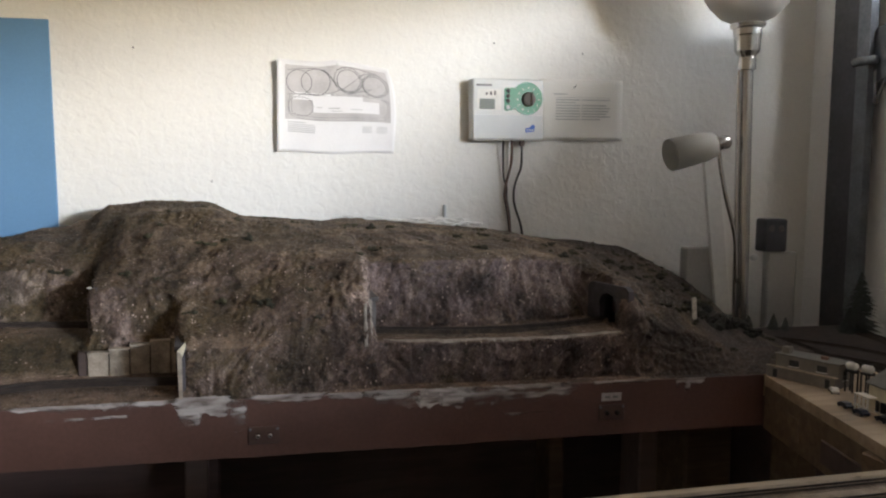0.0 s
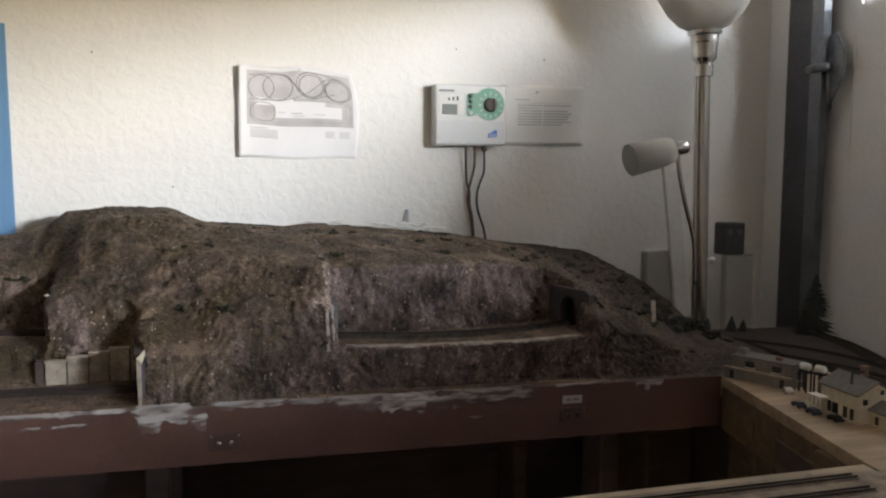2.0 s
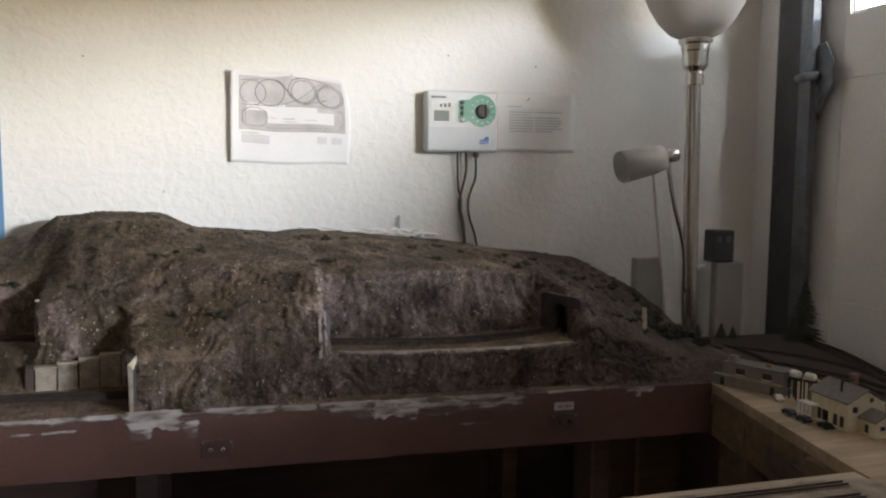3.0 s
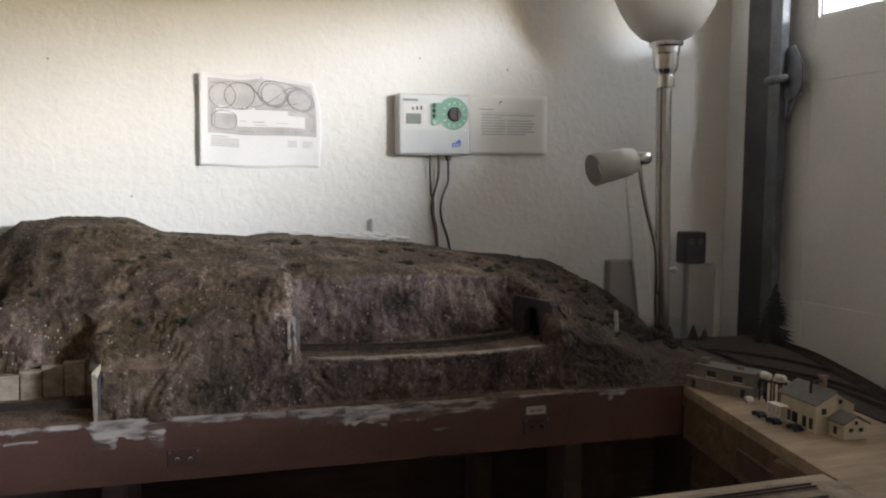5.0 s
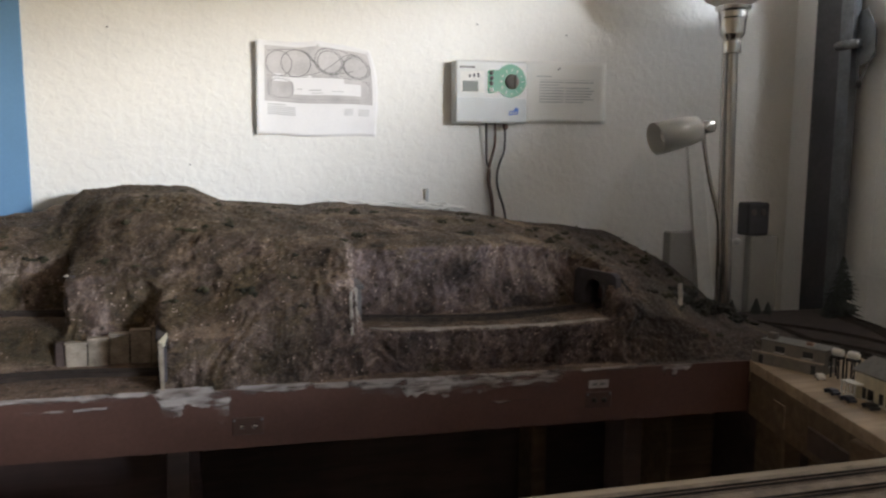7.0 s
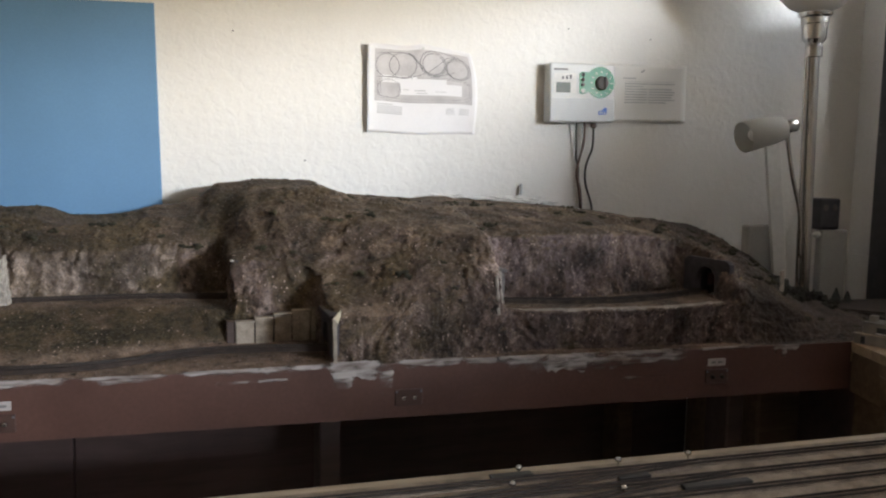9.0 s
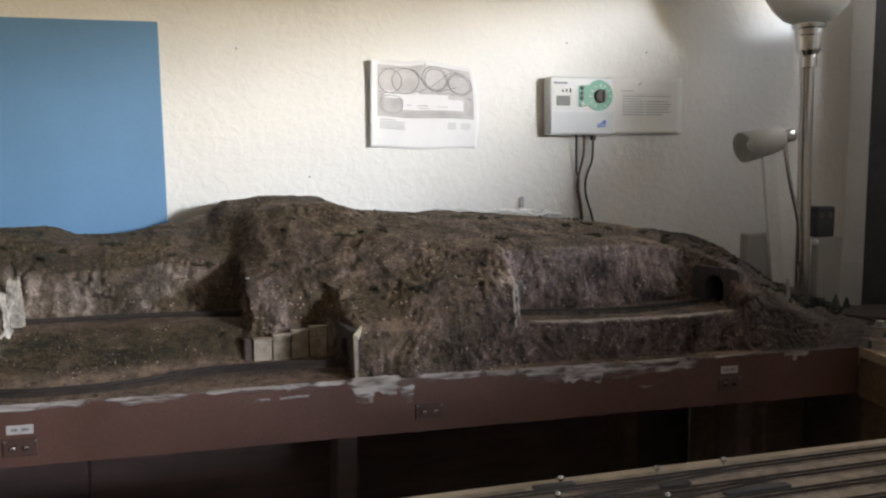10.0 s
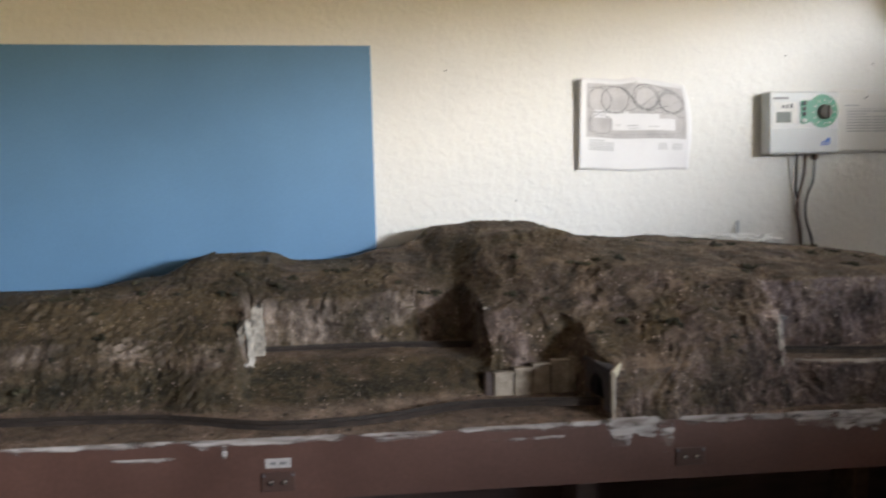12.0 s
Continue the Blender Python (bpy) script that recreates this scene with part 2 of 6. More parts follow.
    bp.inputs["Strength"].default_value, bp.inputs["Distance"].default_value = 1.0, 0.0022
    l.new(op("ADD", tex(380, 4), op("MULTIPLY", chips, 0.7)), bp.inputs["Height"])
    bp2 = n.new("ShaderNodeBump")
    bp2.inputs["Strength"].default_value, bp2.inputs["Distance"].default_value = 0.55, 0.005
    l.new(tex(95, 5), bp2.inputs["Height"])
    l.new(bp2.outputs["Normal"], bp.inputs["Normal"])
    l.new(bp.outputs["Normal"], b.inputs["Normal"])
    return m


def smear_material():
    """Dried plaster wiped thin along the board, the brown paint showing through."""
    m = material("plaster_smear", (0.4, 0.4, 0.4), 0.8, 0, 0.1, 30, 240, 0.4, 0.001)
    n, l = m.node_tree.nodes, m.node_tree.links
    co, mp, t, r = n.new("ShaderNodeTexCoord"), n.new("ShaderNodeMapping"), n.new("ShaderNodeTexNoise"), n.new("ShaderNodeValToRGB")
    mp.inputs["Scale"].default_value = (0.22, 1, 1.3)
    t.inputs["Scale"].default_value, t.inputs["Detail"].default_value, t.inputs["Distortion"].default_value = 55, 8, 0.7
    e = r.color_ramp.elements
    e[0].position, e[0].color = 0.30, (0.15, 0.112, 0.098, 1)
    e[1].position, e[1].color = 0.60, (0.52, 0.482, 0.468, 1)
    mid = r.color_ramp.elements.new(0.46)
    mid.color = (0.32, 0.285, 0.27, 1)
    l.new(co.outputs["Object"], mp.inputs["Vector"])
    l.new(mp.outputs["Vector"], t.inputs["Vector"])
    l.new(t.outputs["Fac"], r.inputs["Fac"])
    l.new(r.outputs["Color"], n["Principled BSDF"].inputs["Base Color"])
    rag, cut = n.new("ShaderNodeTexNoise"), n.new("ShaderNodeMapRange")
    rag.inputs["Scale"].default_value, rag.inputs["Detail"].default_value = 95, 7
    l.new(mp.outputs["Vector"], rag.inputs["Vector"])
    cut.inputs["From Min"].default_value, cut.inputs["From Max"].default_value = 0.30, 1.15
    gen, mul, plus = n.new("ShaderNodeAttribute"), n.new("ShaderNodeMath"), n.new("ShaderNodeMath")
    gen.attribute_name = "thickness"
    mul.operation, plus.operation = "MULTIPLY_ADD", "ADD"
    mul.inputs[1].default_value, mul.inputs[2].default_value = 3.4, -1.7
    l.new(rag.outputs["Fac"], mul.inputs[0])
    l.new(gen.outputs["Fac"], plus.inputs[0])
    l.new(mul.outputs[0], plus.inputs[1])
    cut.inputs["To Max"].default_value = 0.88
    l.new(plus.outputs[0], cut.inputs["Value"])
    l.new(cut.outputs["Result"], n["Principled BSDF"].inputs["Alpha"])
    return m


def wood_material(name, base, second):
    m = bpy.data.materials.new(name)
    m.use_nodes = True
    n, l = m.node_tree.nodes, m.node_tree.links
    b = n["Principled BSDF"]
    co, mp, t, r = n.new("ShaderNodeTexCoord"), n.new("ShaderNodeMapping"), n.new("ShaderNodeTexNoise"), n.new("ShaderNodeValToRGB")
    mp.inputs["Scale"].default_value = (3, 26, 26)
    t.inputs["Scale"].default_value, t.inputs["Detail"].default_value, t.inputs["Distortion"].default_value = 2.0, 8, 0.8
    r.color_ramp.elements[0].position, r.color_ramp.elements[1].position = 0.34, 0.68
    r.color_ramp.elements[0].color, r.color_ramp.elements[1].color = (*base, 1), (*second, 1)
    l.new(co.outputs["Object"], mp.inputs["Vector"])
    l.new(mp.outputs["Vector"], t.inputs["Vector"])
    l.new(t.outputs["Fac"], r.inputs["Fac"])
    s = n.new("ShaderNodeTexNoise")
    s.inputs["Scale"].default_value, s.inputs["Detail"].default_value = 9, 5
    l.new(co.outputs["Object"], s.inputs["Vector"])
    k = n.new("ShaderNodeMapRange")
    k.inputs["From Min"].default_value, k.inputs["From Max"].default_value = 0.35, 0.65
    k.inputs["To Min"].default_value, k.inputs["To Max"].default_value = 0.8, 1.12
    l.new(s.outputs["Fac"], k.inputs["Value"])
    v = n.new("ShaderNodeVectorMath")
    v.operation = "SCALE"
    l.new(r.outputs["Color"], v.inputs[0])
    l.new(k.outputs["Result"], v.inputs["Scale"])
    l.new(v.outputs["Vector"], b.inputs["Base Color"])
    b.inputs["Roughness"].default_value = 0.65
    bp = n.new("ShaderNodeBump")
    bp.inputs["Strength"].default_value, bp.inputs["Distance"].default_value = 0.25, 0.001
    l.new(t.outputs["Fac"], bp.inputs["Height"])
    l.new(bp.outputs["Normal"], b.inputs["Normal"])
    return m


def glow_material(name, colour, strength):
    m = bpy.data.materials.new(name)
    m.use_nodes = True
    b = m.node_tree.nodes["Principled BSDF"]
    b.inputs["Base Color"].default_value = (0, 0, 0, 1)
    b.inputs["Emission Color"].default_value, b.inputs["Emission Strength"].default_value = (*colour, 1), strength
    return m


def glass_material(name, colour=(1, 1, 1), rough=0.02, frosted=0.0):
    m = bpy.data.materials.new(name)
    m.use_nodes = True
    b = m.node_tree.nodes["Principled BSDF"]
    b.inputs["Base Color"].default_value = (*colour, 1)
    b.inputs["Roughness"].default_value = rough
    b.inputs["Transmission Weight"].default_value = frosted or 1.0
    b.inputs["IOR"].default_value = 1.45
    return m


M = dict(
    wall=wall_material(),
    scenery=scenery_material(),
    ceiling=material("ceiling_paint", (0.81, 0.74, 0.66), 0.8, 0, 0.06, 2, 90),
    side=material("side_wall_paint", (0.81, 0.74, 0.66), 0.8, 0, 0.06, 2, 90),
    concrete_floor=material("concrete_floor", (0.38, 0.345, 0.31), 0.7, 0, 0.25, 3, 80),
    blue=material("sky_blue_paint", (0.128, 0.268, 0.46), 0.55, 0, 0.05, 4, 220, 0.06, 0.0008),
    paper=material("paper", (0.78, 0.77, 0.78), 0.8, 0, 0.03, 8, 200, 0.03),
    paper_warm=material("warm_paper", (0.79, 0.775, 0.745), 0.8, 0, 0.03, 8, 200, 0.03),
    paper_grey=material("printed_grey", (0.53, 0.51, 0.51), 0.8, 0, 0.14, 14, 300, 0.0),
    ink=material("ink", (0.10, 0.10, 0.11), 0.8, 0, 0.2, 30, 300, 0.0),
    ink_faint=material("faint_ink", (0.50, 0.50, 0.50), 0.8, 0, 0.1, 30, 300, 0.0),
    ink_pale=material("pale_ink", (0.20, 0.195, 0.20), 0.8, 0, 0.2, 30, 300, 0.0),
    fascia=material("fascia_paint", (0.099, 0.049, 0.039), 0.5, 0, 0.16, 7, 160, 0.12, 0.0008),
    plaster=smear_material(),
    bare_plaster=material("bare_plaster", (0.50, 0.46, 0.41), 0.85, 0, 0.35, 40, 240, 0.6, 0.002),
    ply=wood_material("plywood", (0.27, 0.20, 0.135), (0.41, 0.315, 0.215)),
    pine=wood_material("pine_board", (0.30, 0.245, 0.18), (0.45, 0.375, 0.28)),
    edge_wood=wood_material("brown_board", (0.10, 0.065, 0.040), (0.17, 0.115, 0.07)),
    edge_pale=wood_material("scuffed_board", (0.125, 0.083, 0.053), (0.20, 0.140, 0.090)),
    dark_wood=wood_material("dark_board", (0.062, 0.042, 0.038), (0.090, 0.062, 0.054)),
    concrete=material("cast_concrete", (0.31, 0.262, 0.212), 0.85, 0, 0.30, 45, 300, 0.3, 0.0006, per_object=0.1),
    stone=material("portal_stone", (0.125, 0.116, 0.116), 0.85, 0, 0.25, 50, 300, 0.4, 0.001),
    # darker copy of the portal stone, with the faces' shade in its colour
    shaded_stone=material("shaded_stone", (0.066, 0.060, 0.068), 0.9, 0, 0.25, 50, 300, 0.4, 0.001),
    # white label paper, greyed so that its colour carries the shade
    label=material("shaded_label", (0.42, 0.39, 0.385), 0.8, 0, 0.08, 60, 300, 0.0),
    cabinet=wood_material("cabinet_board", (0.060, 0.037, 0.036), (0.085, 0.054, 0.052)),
    ballast=material("ballast", (0.062, 0.048, 0.039), 0.95, 0, 0.45, 60, 500, 1.0, 0.0012),
    ballast_pale=material("pale_ballast", (0.15, 0.122, 0.102), 0.95, 0, 0.3, 50, 500, 1.0, 0.0012),
    ballast_grey=material("grey_ballast", (0.27, 0.225, 0.185), 0.95, 0, 0.3, 40, 500, 1.0, 0.001),
    tie_pale=material("dry_tie", (0.20, 0.162, 0.132), 0.85, 0, 0.3, 40, 300),
    tie=material("tie", (0.030, 0.021, 0.017), 0.8, 0, 0.3, 40, 300),
    rail=material("rail", (0.034, 0.025, 0.021), 0.7, 0.1, 0.3, 60, 400),
    shrub=material("foam_shrub", (0.038, 0.034, 0.018), 0.95, 0, 0.5, 200, 700, 1.0, 0.002, per_object=0.35),
    thicket=material("thicket_foam", (0.034, 0.032, 0.025), 0.95, 0, 0.5, 150, 600, 1.0, 0.002, per_object=0.3),
    conifer=material("conifer", (0.038, 0.044, 0.040), 0.9, 0, 0.4, 120, 500, per_object=0.2),
    chrome=material("brushed_nickel", (0.58, 0.57, 0.56), 0.26, 1.0, 0.03, 1.2, 60, 0.0),
    frosted=glass_material("frosted_glass", (0.82, 0.80, 0.76), 0.55, 0.35),
    clear=glass_material("clear_plastic", (0.88, 0.86, 0.82), 0.42, 0.74),
    white_plastic=material("white_plastic", (0.62, 0.63, 0.62), 0.45, 0, 0.03, 20, 200, 0.03),
    grey_plastic=material("grey_plastic", (0.54, 0.56, 0.57), 0.45, 0, 0.03, 20, 200, 0.03),
    green=material("green_plate", (0.013, 0.215, 0.108), 0.4, 0, 0.06, 20, 200, 0.0),
    dial=material("dial_grey", (0.12, 0.108, 0.10), 0.75, 0, 0.1, 60, 300, 0.0),
    lcd=material("lcd", (0.24, 0.26, 0.245), 0.7, 0, 0.05, 60, 300, 0.0),
    logo_blue=material("logo_blue", (0.05, 0.14, 0.52), 0.5, 0, 0.05, 60, 300, 0.0),
    wire=material("wire", (0.035, 0.030, 0.030), 0.5, 0, 0.2, 60, 300, 0.0),
    wire_brown=material("brown_wire", (0.10, 0.055, 0.04), 0.5, 0, 0.2, 60, 300, 0.0),
    brass=material("brass", (0.55, 0.45, 0.26), 0.35, 1.0, 0.1, 60, 300, 0.0),
    socket=material("socket_plate", (0.074, 0.042, 0.035), 0.45, 0, 0.1, 60, 300, 0.0),
    door=material("door_paint", (0.82, 0.825, 0.83), 0.5, 0, 0.05, 2.5, 90, 0.08),
    steel=material("galvanised_steel", (0.17, 0.18, 0.20), 0.5, 0.7, 0.2, 14, 120, 0.1),
    cream=material("cream_wall", (0.62, 0.56, 0.42), 0.7, 0, 0.08, 90, 500, 0.1),
    roof=material("slate_roof", (0.15, 0.145, 0.135), 0.8, 0, 0.15, 120, 600, 0.3),
    hole=material("window_dark", (0.02, 0.02, 0.022), 0.3, 0, 0.1, 60, 300, 0.0),
    white=material("white_paint", (0.72, 0.71, 0.68), 0.6, 0, 0.05, 60, 300, 0.0),
    grey_wall=material("grey_wall", (0.20, 0.185, 0.165), 0.75, 0, 0.12, 60, 300, 0.1),
    blue_car=material("dark_blue", (0.04, 0.05, 0.08), 0.4, 0, 0.1, 60, 300, 0.0),
    maroon=material("maroon_paint", (0.045, 0.015, 0.018), 0.5, 0, 0.2, 60, 400, 0.0),
    yellow=material("yellow_paint", (0.62, 0.36, 0.035), 0.5, 0, 0.12, 60, 400, 0.0),
    black=material("black", (0.02, 0.02, 0.021), 0.55, 0, 0.2, 60, 300, 0.0),
    brick=material("old_brick", (0.24, 0.15, 0.115), 0.85, 0, 0.25, 80, 400, 0.2),
    dark_grit=material("dark_grit", (0.034, 0.024, 0.020), 0.95, 0, 0.4, 50, 420, 1.0, 0.0012),
    dull_black=material("dull_black_plastic", (0.045, 0.045, 0.052), 0.5, 0, 0.2, 60, 300, 0.0),
    carton=material("pale_carton", (0.34, 0.33, 0.31), 0.75, 0, 0.08, 6, 120, 0.1),
    raw_cast=material("raw_cast_plaster", (0.37, 0.335, 0.295), 0.85, 0, 0.35, 70, 300, 0.6, 0.002),
    seam=material("seam_plaster", (0.30, 0.268, 0.238), 0.85, 0, 0.3, 60, 300, 0.6, 0.002),
    jamb=material("jamb_paint", (0.055, 0.055, 0.062), 0.6, 0, 0.25, 8, 90, 0.1),
    daylight=glow_material("daylight_backdrop", (1.0, 0.98, 0.93), 6.0),
)


# ---- mesh helpers ----
def mesh_of(bm, material_, name="mesh", smooth=False):
    me = bpy.data.meshes.new(name)
    bm.normal_update()
    bm.to_mesh(me)
    bm.free()
    me.materials.append(material_)
    if smooth:
        me.polygons.foreach_set("use_smooth", [True] * len(me.polygons))
    return me


def part(name, bm, mat, parent=None, label="", smooth=False, at=None):
    """Links a bmesh as one mesh object under a thing, or at top level."""
    ob = new(name, mesh_of(bm, M[mat], name, smooth))
    if parent is not None:
        ob.parent = parent
    if at is not None:
        ob.matrix_local = at
    if label:
        tagged(ob, label)
    return ob


def thing(name, at, label, category, group="", kind=""):
    ob = new(name)
    ob.empty_display_size = 0.05
    ob.matrix_world = at
    return tagged(ob, label, category, group, kind)


def box(x0, x1, y0, y1, z0, z1, bevel=0.0, bm=None, seg=1):
    own = bmesh.new()
    bmesh.ops.create_cube(own, size=1)
    for v in own.verts:
        v.co = Vector(((x0 + x1) / 2 + v.co.x * (x1 - x0), (y0 + y1) / 2 + v.co.y * (y1 - y0), (z0 + z1) / 2 + v.co.z * (z1 - z0)))
    if bevel:
        bmesh.ops.bevel(own, geom=own.edges[:], offset=bevel, segments=seg, affect="EDGES", profile=0.5)
    return own if bm is None else merge(bm, own)


def merge(bm, other, m=None):
    """Adds other to bm."""
    me = bpy.data.meshes.new("tmp")
    if m is not None:
        other.transform(m)
    other.to_mesh(me)
    other.free()
    bm.from_mesh(me)
    bpy.data.meshes.remove(me)
    return bm


def lathe(profile, n=24, closed=False):
    """A turned body round z from (radius, height) pairs."""
    bm = bmesh.new()
    rings = []
    for r, z in profile:
        if r < 1e-6:
            rings.append([bm.verts.new((0, 0, z))])
        else:
            rings.append([bm.verts.new((r * math.cos(6.28318 * k / n), r * math.sin(6.28318 * k / n), z)) for k in range(n)])
    for a, b in zip(rings, rings[1:]):
        for k in range(n):
            q = [a[k % len(a)], a[(k + 1) % len(a)], b[(k + 1) % len(b)], b[k % len(b)]]
            f = list(dict.fromkeys(q))
            if len(f) > 2:
                bm.faces.new(f)
    return bm


def tube(points, r, n=8, steps=6):
    """A round wire along a smooth line through points."""
    pts = [Vector(p) for p in points]
    fine = []
    for i in range(len(pts) - 1):
        p0, p1, p2, p3 = pts[max(0, i - 1)], pts[i], pts[i + 1], pts[min(len(pts) - 1, i + 2)]
        for s in range(steps):
            t = s / steps
            fine.append(0.5 * (2 * p1 + (p2 - p0) * t + (2 * p0 - 5 * p1 + 4 * p2 - p3) * t * t + (3 * p1 - p0 - 3 * p2 + p3) * t ** 3))
    fine.append(pts[-1])
    bm = bmesh.new()
    rings = []
    for i, p in enumerate(fine):
        d = (fine[min(i + 1, len(fine) - 1)] - fine[max(i - 1, 0)]).normalized()
        side = d.cross(Vector((0, 0, 1)) if abs(d.z) < 0.9 else Vector((0, 1, 0))).normalized()
        up = side.cross(d)
        rings.append([bm.verts.new(p + r * (math.cos(6.28318 * k / n) * side + math.sin(6.28318 * k / n) * up)) for k in range(n)])
    for a, b in zip(rings, rings[1:]):
        for k in range(n):
            bm.faces.new((a[k], a[(k + 1) % n], b[(k + 1) % n], b[k]))
    bm.faces.new(rings[0][::-1])
    bm.faces.new(rings[-1])
    return bm


def plate(outline, depth, axis="y"):
    """A flat piece of that depth from an outline in (x, z), its face towards -y; axis 'z' lays it in (x, y)."""
    bm = bmesh.new()
    if axis == "y":
        a = [bm.verts.new((p[0], 0, p[1])) for p in outline]
        b = [bm.verts.new((p[0], depth, p[1])) for p in outline]
    else:
        a = [bm.verts.new((p[0], p[1], depth)) for p in outline]
        b = [bm.verts.new((p[0], p[1], 0)) for p in outline]
    bm.faces.new(a)
    bm.faces.new(b[::-1])
    n = len(a)
    for k in range(n):
        bm.faces.new((a[k], b[k], b[(k + 1) % n], a[(k + 1) % n]))
    bmesh.ops.recalc_face_normals(bm, faces=bm.faces[:])
    return bm


def ring(cx, cz, rx, rz, w, n=28, a0=0.0, a1=6.28318):
    """A thin drawn loop in (x, z)."""
    bm = bmesh.new()
    prev = None
    for k in range(n + 1):
        a = a0 + (a1 - a0) * k / n
        pair = (bm.verts.new((cx + rx * math.cos(a), 0, cz + rz * math.sin(a))), bm.verts.new((cx + (rx - w) * math.cos(a), 0, cz + (rz - w) * math.sin(a))))
        if prev:
            bm.faces.new((prev[0], prev[1], pair[1], pair[0]))
        prev = pair
    return bm


def smooth_line(points, step=0.004):
    pts = [Vector(p) for p in points]
    out = []
    for i in range(len(pts) - 1):
        p0, p1, p2, p3 = pts[max(0, i - 1)], pts[i], pts[i + 1], pts[min(len(pts) - 1, i + 2)]
        n = max(2, int((p2 - p1).length / step))
        for s in range(n):
            t = s / n
            out.append(0.5 * (2 * p1 + (p2 - p0) * t + (2 * p0 - 5 * p1 + 4 * p2 - p3) * t * t + (3 * p1 - p0 - 3 * p2 + p3) * t ** 3))
    return out + [pts[-1]]


def along(x, *pairs):
    """A smooth line through (x, value) pairs."""
    xs, vs = [p[0] for p in pairs], [p[1] for p in pairs]
    x = np.asarray(x, float)
    i = np.clip(np.searchsorted(xs, x) - 1, 0, len(xs) - 2)
    xs, vs = np.array(xs), np.array(vs)
    t = np.clip((x - xs[i]) / (xs[i + 1] - xs[i]), 0, 1)
    t = t * t * (3 - 2 * t)
    return vs[i] + (vs[i + 1] - vs[i]) * t


def front_y(x):
    """The face of the long bench, which runs a little askew to the wall."""
    return 1.553 - 0.032 * x


# ---- the room ----
wall = part("wall_back", box(-3.2, 1.75, WALL_Y, WALL_Y + 0.12, 0, 2.75), "wall")
tagged(wall, "warm white wall with knocked-down plaster texture", "wall", kind="structure")
tagged(part("floor", box(-3.2, 1.75, -4.12, WALL_Y + 0.12, -0.1, 0), "concrete_floor"), "bare grey concrete floor in the dark", "floor", kind="structure")
tagged(part("ceiling", box(-3.2, 1.75, -4.12, WALL_Y + 0.12, 2.75, 2.85), "ceiling"), "plain dull white painted ceiling", "ceiling", kind="structure")
tagged(part("wall_left", box(-3.32, -3.2, -4.12, WALL_Y + 0.12, 0, 2.75), "side"), "plain dull white side wall", "wall", kind="structure")
tagged(part("wall_front", box(-3.2, 1.75, -4.12, -4.0, 0, 2.75), "side"), "plain dull white wall behind the viewer", "wall", kind="structure")


def garage_door():
    """Sectional door with a row of panes; its sections butt with a narrow groove."""
    ob = thing("garage_door", pose(0, 0, 0), "pale grey sectional garage door with a row of bright panes", "garage door", kind="structure")
    side = OPENING[1]
    cuts = [0.0, 0.56, 1.12, 1.69, 2.3, 2.75]
    for z0, z1 in zip(cuts, cuts[1:]):
        if z0 < 2.0 < z1:
            lo, hi = WIN_Z
            bm = box(DOOR_X, DOOR_X + 0.05, side, WALL_Y, z0 + 0.0006, lo)
            merge(bm, box(DOOR_X, DOOR_X + 0.05, side, WALL_Y, hi, z1 - 0.002))
            edges = [side] + sorted(v for w in WINDOWS for v in w) + [WALL_Y]
            for a, b in zip(edges[::2], edges[1::2]):
                merge(bm, box(DOOR_X, DOOR_X + 0.05, a, b, lo, hi))
            part("door_panel", bm, "door", ob)
        else:
            part("door_panel", box(DOOR_X, DOOR_X + 0.05, side, WALL_Y, z0 + 0.0004, z1 - 0.0004, 0.0010), "door", ob)
    for a, b in WINDOWS:
        fr = bmesh.new()
        for q in ((a, a + 0.008, *WIN_Z), (b - 0.008, b, *WIN_Z), (a + 0.008, b - 0.008, WIN_Z[0], WIN_Z[0] + 0.008), (a + 0.008, b - 0.008, WIN_Z[1] - 0.008, WIN_Z[1])):
            merge(fr, box(DOOR_X + 0.008, DOOR_X + 0.045, *q))
        part("window_frame", fr, "door", ob)
    part("door_edge", box(DOOR_X - 0.0015, DOOR_X - 0.0002, 1.975, 1.979, 0.0, 2.7), "door", ob)
    return ob


garage_door()
y0, y1, z0, z1 = OPENING
rest = box(DOOR_X, DOOR_X + 0.05, -4.0, y0, 0, 2.75)
merge(rest, box(DOOR_X, DOOR_X + 0.05, y0, y1 - 0.002, 0, z0))
merge(rest, box(DOOR_X, DOOR_X + 0.05, y0, y1 - 0.002, z1, 2.75))
light_cut = plate([(0.0, z0), (y1 - 0.002, z0), (y1 - 0.002, 1.965)], 0.05)           # unseen triangle added to keep light off the lower right
merge(rest, light_cut, pose(DOOR_X + 0.05, 0, 0, 0, 0, 90))
tagged(part("wall_right", rest, "side"), "dull white wall round a long window opening", "wall", kind="structure")
tagged(part("ground", box(1.56, 40, -30, 30, -0.12, -0.02), "concrete_floor"), "bare concrete driveway outside the window", "ground", kind="structure")
outside = part("backdrop", box(2.6, 2.62, 0.9, 4.2, 1.6, 3.4), "daylight")
tagged(outside, "glaring daylight outside the garage door panes", "daylight", kind="structure")


